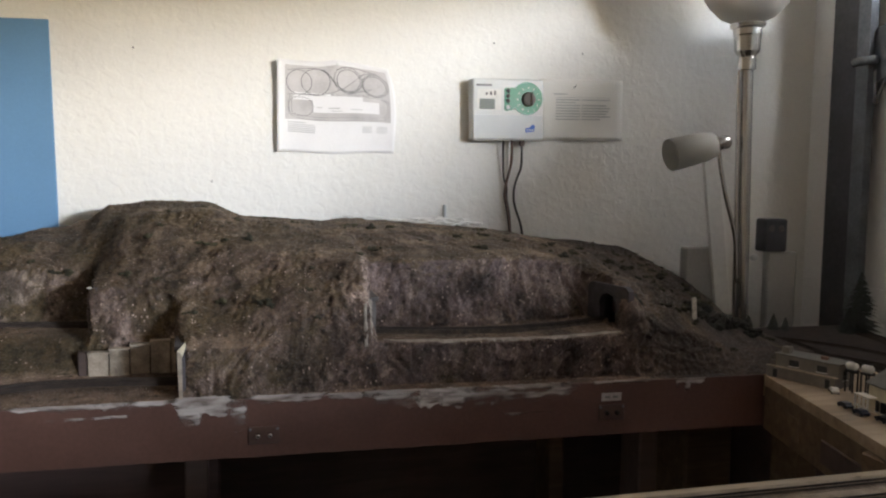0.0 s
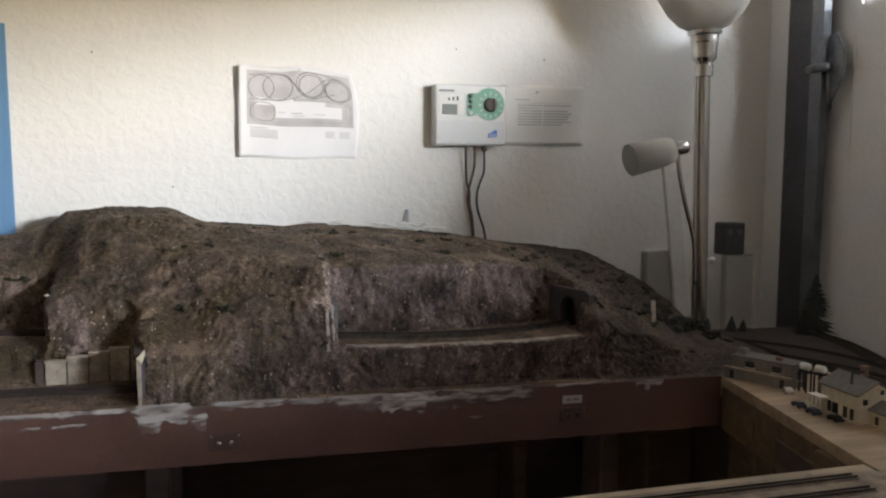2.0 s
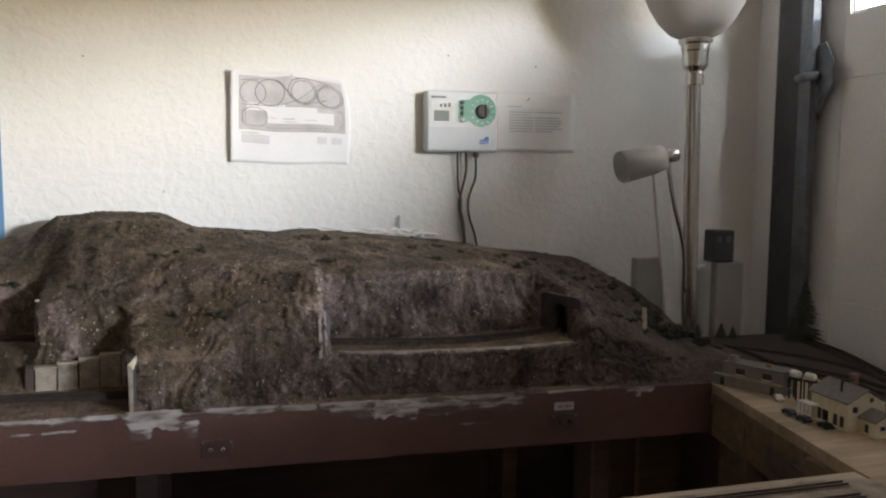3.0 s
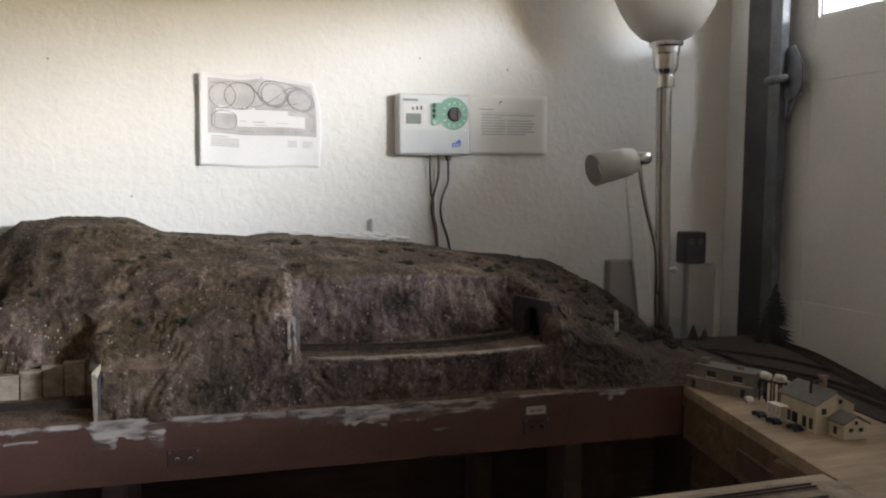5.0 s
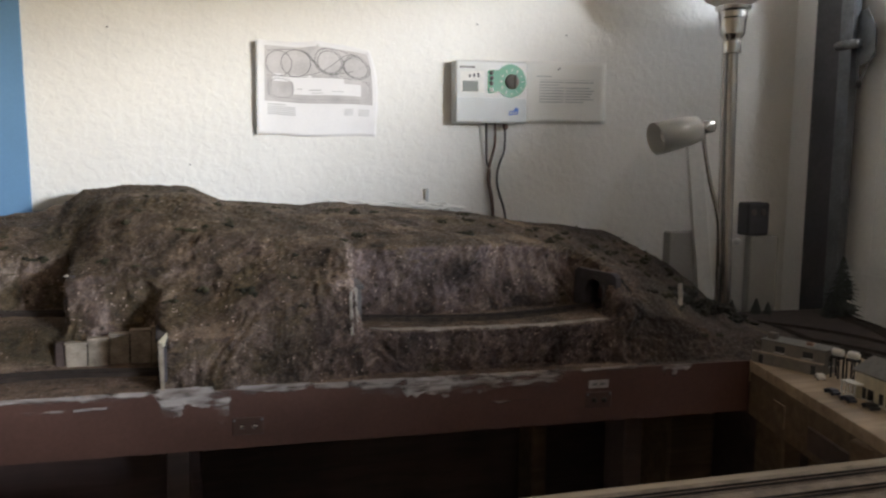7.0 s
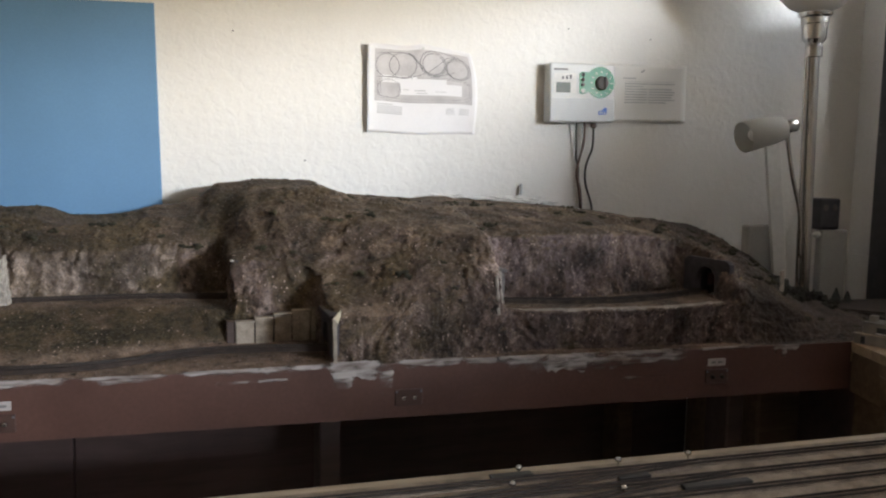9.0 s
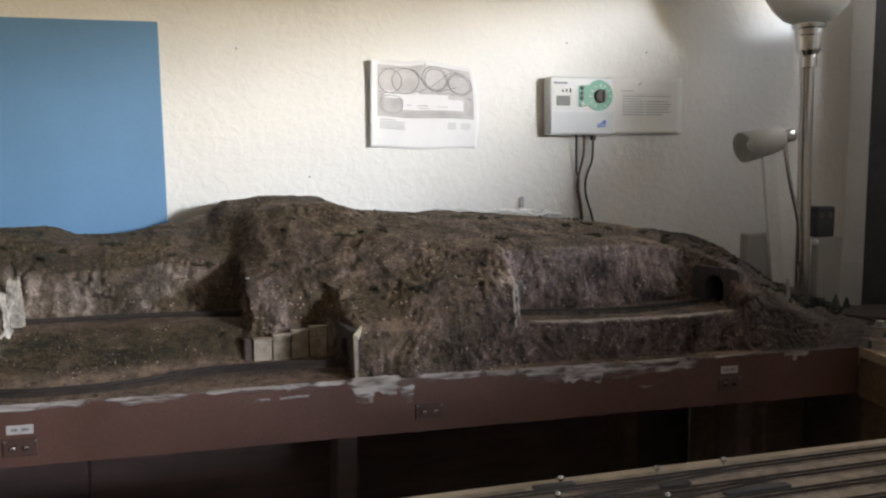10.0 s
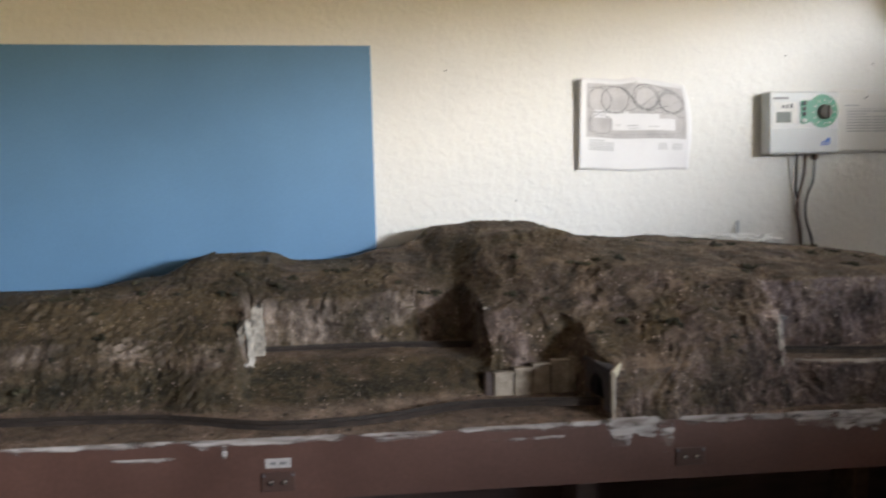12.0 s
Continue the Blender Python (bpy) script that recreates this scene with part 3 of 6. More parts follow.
def door_track():
    ob = thing("door_track", pose(1.462, 2.085, 0), "dark steel roller track of the garage door in the corner", "door track")
    ch = plate([(-0.014, -0.055), (0.010, -0.055), (0.010, -0.052), (-0.011, -0.052), (-0.011, -0.016), (0.024, -0.016), (0.024, -0.013), (-0.014, -0.013)], 2.45, "z")
    part("channel", ch, "steel", ob)
    part("jamb", box(-0.006, 0.034, -0.008, 0.088, 0, 2.6, 0.003), "jamb", ob, "dark grey painted door jamb")
    for z in (1.475, 1.492, 1.51):
        part("bolt", lathe([(0, 0.003), (0.003, 0.002), (0.0035, 0), (0, 0)], 8), "steel", ob, at=pose(-0.006, 0.078, z, 0, -90, 0))
    for z in (0.6, 1.70, 2.2):
        leaf = plate([(-0.115, -0.035), (-0.07, -0.055), (0.0, -0.022), (0.012, -0.022), (0.012, 0.022), (-0.02, 0.03), (-0.06, 0.08), (-0.085, 0.085), (-0.115, 0.03)], 0.004)
        br = part("hinge_plate", leaf, "steel", ob, at=pose(0.006, 0, z, 0, 0, 90))
        part("roller", lathe([(0, -0.045), (0.011, -0.045), (0.013, 0), (0.011, 0.03), (0, 0.03)], 14), "steel", br, smooth=True, at=pose(-0.03, 0.015, 0.0, 0, 90, 0))
    part("pull_rope", tube([(-0.004, -0.070, 1.675), (-0.006, -0.072, 1.64), (-0.006, -0.078, 1.602), (-0.006, -0.10, 1.64), (-0.004, -0.125, 1.68)], 0.0028), "steel", ob)
    part("rope_knot", lathe([(0, -0.014), (0.006, -0.008), (0.007, 0.004), (0, 0.012)], 10), "wire", ob, smooth=True, at=pose(-0.006, -0.078, 1.60))
    return ob

door_track()

# ---- the wall's things ----
blue = part("sky_backdrop_board", box(-1.86, 0, -0.006, 0, -0.95, 0, 0.0015), "blue", at=pose(-0.4965, WALL_Y - 0.001, 1.733, 0, 1.2 * -1, 0))
tagged(blue, "sky-blue painted hardboard standing against the wall", "backdrop board")


def layout_plan():
    """Landscape letter sheet, its left edge and upper right corner curling off the wall."""
    W, H = 0.286, 0.218
    ob = thing("paper_plan", pose(0, WALL_Y, 1.45), "curling white paper with a printed track plan on the wall", "paper")

    def lift(u, v):
        return -0.0025 - 0.017 * max(0, 1 - u / 0.22) ** 2 * (0.55 + 0.45 * v) - 0.006 * max(0, (u - 0.7) / 0.3) ** 2 * v - 0.004 * math.exp(-((u - 0.5) / 0.09) ** 2) * v ** 4

    def place(u, v):
        sag = -0.012 * max(0, (u - 0.62) / 0.38) ** 2 * v + 0.005 * math.exp(-((u - 0.5) / 0.1) ** 2) * v ** 3
        wave = 0.0022 * math.sin(8 * u + 1) * (1 - v) + 0.001 * math.sin(13 * u) * v
        return Vector((u * W + u ** 3 * (0.005 * math.sin(3.1 * v) - 0.018 * v ** 5), lift(u, v) - 0.0015 * (1 + math.sin(7 * v + 5 * u)), v * H + sag + wave))

    bm = bmesh.new()
    nu, nv = 36, 28
    grid = [[bm.verts.new(place(i / nu, j / nv)) for j in range(nv + 1)] for i in range(nu + 1)]
    for i in range(nu):
        for j in range(nv):
            bm.faces.new((grid[i][j], grid[i + 1][j], grid[i + 1][j + 1], grid[i][j + 1]))
    sheet = part("sheet", bm, "paper", ob, smooth=True)
    sol = sheet.modifiers.new("thickness", "SOLIDIFY")
    sol.thickness, sol.offset = 0.0003, 1

    def printed(name, mat, cells, proud):
        for u0, u1, v0, v1 in cells:
            q = bmesh.new()
            n1, n2 = max(2, int((u1 - u0) * 40)), max(2, int((v1 - v0) * 30))
            g = [[q.verts.new(place(u0 + (u1 - u0) * i / n1, v0 + (v1 - v0) * j / n2) + Vector((0, -proud, 0))) for j in range(n2 + 1)] for i in range(n1 + 1)]
            for i in range(n1):
                for j in range(n2):
                    q.faces.new((g[i][j], g[i + 1][j], g[i + 1][j + 1], g[i][j + 1]))
            part(name, q, mat, ob, smooth=True)

    printed("printed_field", "paper_grey", [(0.068, 0.955, 0.355, 0.945)], 0.0006)
    printed("blank_panel", "paper", [(0.30, 0.86, 0.445, 0.575), (0.135, 0.72, 0.575, 0.625), (0.135, 0.45, 0.625, 0.655)], 0.0011)
    rows = [(0.09, 0.30 + 0.02, 0.295 - 0.02 * k, 0.305 - 0.02 * k) for k in range(5)]
    rows += [(0.72, 0.80, 0.29 - 0.02 * k, 0.298 - 0.02 * k) for k in range(4)] + [(0.84, 0.93, 0.29 - 0.02 * k, 0.298 - 0.02 * k) for k in range(4)]
    printed("text_line", "ink_faint", rows + [(0.09, 0.24, 0.318, 0.330)], 0.0008)
    printed("text_line", "ink_faint", [(0.33, 0.38, 0.50, 0.508), (0.43, 0.53, 0.49, 0.502), (0.45, 0.55, 0.462, 0.470), (0.62, 0.72, 0.482, 0.490)], 0.0015)

    def track(name, loops, square=1.0):
        for cu, cv, ru, rv in loops:
            r = ring(cu, cv, ru, rv, 0.0068, 64)
            for v in r.verts:
                a, b = (v.co.x - cu) / ru, (v.co.z - cv) / rv
                v.co.x, v.co.z = cu + ru * math.copysign(abs(a) ** square, a), cv + rv * math.copysign(abs(b) ** square, b)
                v.co = place(v.co.x, v.co.z) + Vector((0, -0.0012, 0))
            part(name, r, "ink_pale", ob)

    track("track_loop", [(0.185, 0.765, 0.110, 0.135), (0.325, 0.775, 0.125, 0.145), (0.60, 0.800, 0.125, 0.140), (0.835, 0.765, 0.118, 0.128), (0.83, 0.762, 0.104, 0.112), (0.605, 0.795, 0.105, 0.120)])
    track("track_loop", [(0.52, 0.505, 0.425, 0.145), (0.525, 0.512, 0.405, 0.120)], 0.42)
    track("track_loop", [(0.20, 0.50, 0.105, 0.105)], 0.8)

    def curve(points):
        """A printed line through (u, v) points."""
        fine = smooth_line([(a, 0, b) for a, b in points], 0.02)
        q = bmesh.new()
        rows = []
        for i, p in enumerate(fine):
            d = (fine[min(i + 1, len(fine) - 1)] - fine[max(i - 1, 0)]).normalized()
            rows.append([q.verts.new(place(p.x + k * d.z, p.z - k * d.x) + Vector((0, -0.0013, 0))) for k in (-0.0030, 0.0030)])
        for a, b in zip(rows, rows[1:]):
            q.faces.new((a[0], a[1], b[1], b[0]))
        part("track_line", q, "ink_pale", ob)

    curve([(0.09, 0.89), (0.20, 0.91), (0.34, 0.92), (0.42, 0.87), (0.50, 0.74), (0.60, 0.66), (0.72, 0.69), (0.80, 0.72)])
    curve([(0.30, 0.92), (0.40, 0.90), (0.47, 0.80), (0.55, 0.70), (0.66, 0.66)])
    curve([(0.09, 0.63), (0.25, 0.635), (0.42, 0.65), (0.55, 0.70), (0.66, 0.80), (0.74, 0.88), (0.86, 0.91)])
    curve([(0.50, 0.90), (0.62, 0.94), (0.76, 0.92), (0.90, 0.885)])
    part("drawing_pin", lathe([(0, 0), (0.005, 0.001), (0.003, 0.005), (0, 0.006)], 12), "white_plastic", ob, smooth=True, at=pose(0.145, -0.004, 0.2125, 90, 0, 0))
    return ob


layout_plan()


def timer():
    """Wall controller with a green dial plate."""
    W, H, D = 0.189, 0.154, 0.043
    ob = thing("wall_timer", pose(0.478, WALL_Y - 0.001, 1.4875, 0, -0.7, 0), "white plastic wall timer with green dial plate and small screen", "timer")
    part("case", box(0, W, -D, 0, 0, H, 0.006, seg=3), "white_plastic", ob)
    part("lower_cover", box(0.002, W - 0.002, -D - 0.002, -D + 0.001, 0.004, 0.063, 0.0009), "grey_plastic", ob)
    f = -D - 0.0005
    part("face_label", plate([(0.012, 0.075), (0.075, 0.075), (0.075, 0.127), (0.012, 0.127)], -0.0006), "white", ob, at=pose(0, f, 0))
    part("screen", box(0.018, 0.058, f - 0.0016, f + 0.001, 0.077, 0.103, 0.0006), "lcd", ob)
    g = bmesh.new()
    pts = [(0.144 + 0.041 * math.cos(radians(a)), 0.105 + 0.041 * math.sin(radians(a))) for a in range(-140, 141, 10)]
    pts += [(0.090, 0.131), (0.083, 0.128), (0.083, 0.076), (0.090, 0.073)]
    part("green_plate", plate(pts, -0.0016), "green", ob, at=pose(0, f, 0))
    part("dial", lathe([(0, 0.011), (0.011, 0.011), (0.0165, 0.009), (0.0185, 0.0), (0, 0)], 28), "dial", ob, smooth=False, at=pose(0.147, f - 0.0016, 0.103, 90, 0, 0))
    part("dial_grip", box(-0.003, 0.003, -0.016, 0.016, 0.010, 0.016, 0.0012), "dial", ob, at=pose(0.147, f - 0.0016, 0.103, 90, 0, 25))
    for k in range(12):
        a = radians(30 * k)
        part("dial_mark", box(-0.0006, 0.0006, -0.0005, 0, -0.003, 0.003), "white", ob, at=pose(0.147 + 0.029 * math.sin(a), f - 0.0019, 0.103 + 0.029 * math.cos(a), 0, math.degrees(a), 0))
    for z in (0.124, 0.111, 0.098, 0.082):
        part("push_button", lathe([(0, 0.004), (0.0045, 0.003), (0.0055, 0), (0, 0)], 14), "black" if z > 0.09 else "white_plastic", ob, at=pose(0.093, f - 0.0016, z, 90, 0, 0))
    for k in range(3):
        part("indicator", box(0.034 + 0.011 * k, 0.039 + 0.011 * k, f - 0.001, f, 0.112, 0.119 + 0.002 * k), "ink", ob)
    part("title_bar", box(0.010, 0.050, f - 0.0008, f, 0.134, 0.139), "ink_pale", ob)
    part("badge", plate([(0.140, 0.020), (0.163, 0.022), (0.165, 0.038), (0.158, 0.040), (0.150, 0.032), (0.140, 0.030)], -0.0008), "logo_blue", ob, at=pose(0, f - 0.002, 0))
    for k in range(3):
        part("badge_bar", box(0.1435 + 0.0065 * k, 0.1465 + 0.0065 * k, f - 0.0036, f - 0.0029, 0.023, 0.029), "grey_plastic", ob)
    for x, p in ((0.088, [(0.088, -0.022, 0.004), (0.092, -0.014, -0.062), (0.095, -0.010, -0.095), (0.103, -0.008, -0.118), (0.1035, -0.008, -0.15), (0.111, -0.009, -0.19), (0.116, -0.009, -0.26)]),
                 (0.112, [(0.112, -0.020, 0.004), (0.1145, -0.014, -0.050), (0.105, -0.010, -0.095), (0.0975, -0.012, -0.124), (0.0975, -0.012, -0.146), (0.105, -0.011, -0.180), (0.1105, -0.010, -0.22), (0.114, -0.010, -0.26)]),
                 (0.138, [(0.138, -0.022, 0.004), (0.141, -0.014, -0.062), (0.132, -0.010, -0.093), (0.124, -0.010, -0.118), (0.122, -0.011, -0.146), (0.1275, -0.010, -0.174), (0.1415, -0.010, -0.214), (0.150, -0.010, -0.26)])):
        part("cable", tube(p, 0.0031 if x != 0.112 else 0.0036), "wire_brown" if x == 0.112 else "wire", ob, smooth=True)
    part("cable_clamp", box(0.132, 0.145, -0.030, -0.014, -0.014, 0.001, 0.003), "wire_brown", ob)
    return ob


timer()


def notice():
    ob = thing("paper_notice", pose(0.672, WALL_Y, 1.4925, 0, -1.0, 0), "pale printed instruction sheet pinned beside the timer", "paper")
    bm = bmesh.new()
    n = 14
    g = [[bm.verts.new((0.236 * i / n, -0.002 - 0.004 * math.sin(3.1 * i / n) * (1 - j / n) - 0.002 * (j / n), 0.158 * j / n)) for j in range(n + 1)] for i in range(n + 1)]
    for i in range(n):
        for j in range(n):
            bm.faces.new((g[i][j], g[i + 1][j], g[i + 1][j + 1], g[i][j + 1]))
    s = part("sheet", bm, "paper_warm", ob, smooth=True)
    sol = s.modifiers.new("thickness", "SOLIDIFY")
    sol.thickness, sol.offset = 0.0003, 1
    part("heading", box(0.038, 0.078, -0.0076, -0.0070, 0.118, 0.121), "ink_faint", ob)
    for k in range(8):
        z = 0.1035 - 0.0072 * k
        part("text_line", box(0.044, 0.112 - 0.012 * (k == 1), -0.0078, -0.0072, z, z + 0.003), "ink_faint", ob)
        if k != 1:
            part("text_line", box(0.117, 0.198 - 0.005 * (k % 3) - 0.024 * (k == 7), -0.0078, -0.0072, z, z + 0.003), "ink_faint", ob)
    part("rule", box(0.044, 0.199, -0.0078, -0.0072, 0.1105, 0.1115), "ink_faint", ob)
    part("pencil_mark", box(-0.006, 0.006, -0.0078, -0.0072, -0.001, 0.001), "ink", ob, at=pose(0.098, 0, 0.139, 0, -35, 0))
    return ob


notice()
for x, z in ((-0.321, 1.681), (-0.151, 1.378), (0.545, 1.735), (0.79, 1.72)):
    mark = part("nail_hole", lathe([(0, 0.0012), (0.0014, 0.0009), (0.0022, 0), (0, 0)], 10), "ink_pale", at=pose(x, WALL_Y - 0.0005, z, 90, 0, 0))
    tagged(mark, "small dark nail hole in the white plaster", "nail hole", group="nail holes")

plug = thing("wall_outlet", pose(0.446, WALL_Y, 1.262), "small white outlet plate low on the wall with a cord stub", "outlet")
part("cover", box(-0.022, 0.022, -0.007, 0, -0.03, 0.03, 0.003), "white_plastic", plug)
part("cord_stub", tube([(-0.029, -0.012, 0.0), (-0.029, -0.012, 0.062)], 0.0045), "grey_plastic", plug)


# ---- benches ----
def long_bench():
    """The bench along the back wall: fascia board, deck, legs and sockets."""
    ob = thing("long_bench", pose(0, 0, 0), "long bench along the wall with brown painted fascia", "bench")
    x0, x1 = -1.95, 0.815
    part("fascia", plate_between(x0, x1, 0.953, 1.046, 0.019), "fascia", ob)
    bm = plate([(x0, front_y(x0) + 0.02), (x1 + 0.16, front_y(x1) + 0.02), (x1 + 0.16, 2.296), (x0, 2.296)], 0.018, "z")
    bm.transform(pose(0, 0, 1.0))
    part("deck", bm, "ply", ob)
    for x in (-1.7, -0.95, -0.2, 0.66):
        part("leg", box(x, x + 0.04, front_y(x) + 0.16, front_y(x) + 0.24, 0, 1.0, 0.003), "dark_wood", ob)
        part("leg", box(x, x + 0.04, 2.15, 2.24, 0, 1.0, 0.003), "edge_wood", ob)
    # dark sheet added in place of the shade under the bench
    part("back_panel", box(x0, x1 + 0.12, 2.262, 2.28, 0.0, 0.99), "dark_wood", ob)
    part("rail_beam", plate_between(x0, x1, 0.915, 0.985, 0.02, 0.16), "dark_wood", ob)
    return ob


def plate_between(x0, x1, z0, z1, thick, back=0.0):
    """An upright board that follows the bench's front."""
    bm = bmesh.new()
    n = 60
    rows = []
    for i in range(n + 1):
        x = x0 + (x1 - x0) * i / n
        y = front_y(x) + back
        rows.append([bm.verts.new(c) for c in ((x, y, z0), (x, y + thick, z0), (x, y + thick, z1), (x, y, z1))])
    for a, b in zip(rows, rows[1:]):
        for k in range(4):
            bm.faces.new((a[k], b[k], b[(k + 1) % 4], a[(k + 1) % 4]))
    bm.faces.new(rows[0])
    bm.faces.new(rows[-1][::-1])
    bmesh.ops.recalc_face_normals(bm, faces=bm.faces[:])
    return bm


bench = long_bench()


def smear(x0, x1, z0, z1, seed, body=0.82, ragged=0.45):
    """A ragged plaster wash on the fascia, a thin crust with an uneven outline."""
    rnd = random.Random(seed)
    n = max(26, int((x1 - x0) / 0.004))
    top, low = [], []
    for i in range(n + 1):
        u = i / n
        x = x0 + (x1 - x0) * u
        taper = min(1, 0.25 + 5 * u, 0.25 + 5 * (1 - u))
        d = noise.noise((x * 34, seed * 3.1, 0)) * 0.5 + noise.noise((x * 110, seed * 1.7, 4)) * 0.3
        h = (z1 - z0) * max(0.07, (0.62 + ragged * d) * taper)
        up = (z1 - z0) * 0.05 * noise.noise((x * 90, 9, seed))
        top.append((x, z1 + up))
        low.append((x, z1 - h + up))
    bm = bmesh.new()
    layer = bm.verts.layers.float.new("thickness")
    a = [bm.verts.new((x, front_y(x) - 0.0016, z)) for x, z in top]
    m = [bm.verts.new((x, front_y(x) - 0.0030, (zt + z) / 2)) for (x, zt), (_, z) in zip(top, low)]
    b = [bm.verts.new((x, front_y(x) - 0.0008, z)) for x, z in low]
    for i in range(n + 1):
        fade = min(1.0, 7 * i / n, 7 * (1 - i / n))
        a[i][layer], m[i][layer], b[i][layer] = (body + 0.2) * fade, body * fade, 0.15 + max(0.0, body - 0.82) * 1.6
    for i in range(n):
        bm.faces.new((a[i], m[i], m[i + 1], a[i + 1]))
        bm.faces.new((m[i], b[i], b[i + 1], m[i + 1]))
    return part("plaster_smear", bm, "plaster", bench, "whitish dried plaster smear", smooth=True)


for k, (a, b, z0, z1, body) in enumerate([(0.075, 0.30, 1.006, 1.050, 0.86), (0.24, 0.47, 1.000, 1.050, 0.86), (0.165, 0.262, 0.998, 1.049, 1.35), (0.31, 0.44, 1.030, 1.050, 1.0), (0.075, 0.185, 1.032, 1.051, 1.0),
                                          (-0.212, -0.118, 1.002, 1.054, 1.3), (-0.205, -0.165, 0.996, 1.03, 0.9), (-0.128, -0.098, 0.958, 1.045, 0.62), (0.32, 0.42, 0.994, 1.002, 0.9),
                                          (-0.10, 0.03, 1.030, 1.052, 0.95), (0.02, 0.09, 1.032, 1.050, 0.95), (0.63, 0.70, 1.032, 1.047, 1.2), (0.655, 0.668, 1.012, 1.042, 1.0), (0.638, 0.645, 1.018, 1.042, 0.9), (0.47, 0.60, 1.038, 1.049, 0.95),
                                          (-0.33, -0.21, 1.034, 1.051, 1.0), (-0.45, -0.30, 1.036, 1.050, 1.0), (-0.60, -0.46, 1.026, 1.048, 0.82), (-0.86, -0.58, 1.030, 1.049, 0.9), (-1.10, -0.84, 1.034, 1.050, 0.95),
                                          (-1.5, -1.08, 1.032, 1.050, 0.95), (-0.94, -0.84, 1.014, 1.026, 0.82), (-0.785, -0.776, 0.990, 1.040, 0.8), (-0.40, -0.33, 1.020, 1.030, 0.72), (-0.33, -0.27, 1.021, 1.031, 0.8)]):
    smear(a, b, z0, z1, k + 3, body)


def socket_plate(x, z, label_up, metal="chrome"):
    y = front_y(x)
    ob = thing("control_socket", pose(x, y, z, 0, 0, -1.8), "brown socket plate with two metal jacks" + (" under a white label" if label_up else " on the fascia"), "socket plate", "fascia sockets")
    part("plate", box(-0.024, 0.024, -0.0035, 0, -0.014, 0.014, 0.0012), "socket", ob)
    for dx in (-0.0095, 0.0095):
        jack = part("jack", lathe([(0.0020, 0.006), (0.0034, 0.0055), (0.0040, 0.0), (0, 0)], 14), metal, ob, smooth=True, at=pose(dx, -0.0035, 0.0, 90, 0, 0))
        part("jack_hole", lathe([(0, 0.0056), (0.0020, 0.0058)], 10), "black", jack)
    for dx in (-0.021, 0.021):
        part("screw", lathe([(0, 0.0015), (0.002, 0.001), (0.0022, 0), (0, 0)], 10), "steel", ob, at=pose(dx, -0.0035, 0.010, 90, 0, 0))
    if label_up:
        part("paper_label", box(-0.0185, 0.0185, -0.0012, 0, 0.020, 0.034), "label", ob, "white paper label")
        part("label_text", box(-0.012, -0.003, -0.0018, -0.0013, 0.025, 0.029), "ink_pale", ob)
        part("label_text", box(0.002, 0.012, -0.0018, -0.0013, 0.025, 0.029), "ink_pale", ob)
    return ob


socket_plate(-0.073, 0.988, False)
socket_plate(-0.705, 0.983, True)
socket_plate(0.517, 0.993, True, "rail")


def side_bench():
    """The bench along the garage door, its inner face askew."""
    ob = thing("side_bench", pose(0, 0, 0), "plywood bench running askew beside the garage door", "bench")
    top = plate([(0.817, 1.527), (0.701, 1.062), (0.60, 0.56), (0.93, 0.56), (1.13, 1.36), (1.30, 1.79), (1.36, 1.93), (1.0, 1.95), (0.98, 1.62)], 0.018, "z")
    top.transform(pose(0, 0, BENCH_Z - 0.018))
    part("tabletop", top, "ply", ob)
    ang = -math.degrees(math.atan2(0.116, 0.465))
    f = box(0.0005, 0.019, -0.006, 0.477, 0.948, BENCH_Z - 0.0185)
    part("inner_apron", f, "edge_wood", ob, "raw brown plywood apron", at=pose(0.701, 1.062, 0, 0, 0, ang))
    part("cut_out", box(-0.004, 0.0004, 0.12, 0.25, 0.962, 1.0, 0.002), "dark_wood", ob, "dark recessed slot in the apron", at=pose(0.701, 1.062, 0, 0, 0, ang))
    part("patch", box(-0.002, 0.0004, 0.335, 0.375, 0.965, 1.005, 0.001), "edge_pale", ob, "paler wooden patch", at=pose(0.701, 1.062, 0, 0, 0, ang))
    # two dark boards added to make the gap below the tabletop dark
    part("back_skirt", box(1.0, 1.35, 1.935, 1.947, 0.25, BENCH_Z - 0.02), "dark_wood", ob, "dark board added to shade the gap behind the bench")
    part("back_skirt", box(0.984, 0.996, 1.60, 1.934, 0.25, BENCH_Z - 0.02), "dark_wood", ob, "dark board added to shade the gap behind the bench")
    for x, y in ((0.72, 1.10), (1.05, 1.20), (0.86, 1.48), (1.22, 1.75), (0.62, 0.60), (0.88, 0.60)):
        part("leg", box(x, x + 0.04, y, y + 0.08, 0, BENCH_Z - 0.02, 0.003), "edge_wood", ob)
    return ob


side_bench()


def near_bench():
    """The bench that the viewer stands behind, with its own sidings."""
    ob = thing("near_bench", pose(0, 0, 0), "narrow plywood bench carrying several sidings in front", "bench")
    z = 1.044
    top = plate([(-1.0, 0.74), (0.632, 0.74), (0.695, 1.045), (0.698, 1.064), (-1.0, 1.070)], 0.018, "z")
    top.transform(pose(0, 0, z - 0.018))
    part("tabletop", top, "pine", ob)
    part("apron", box(-1.0, 0.66, 1.040, 1.056, 0.94, z - 0.019), "edge_wood", ob)
    for x in (-0.9, 0.45):
        part("leg", box(x, x + 0.04, 0.80, 0.88, 0, z - 0.019), "edge_wood", ob)
    return ob


near_bench()

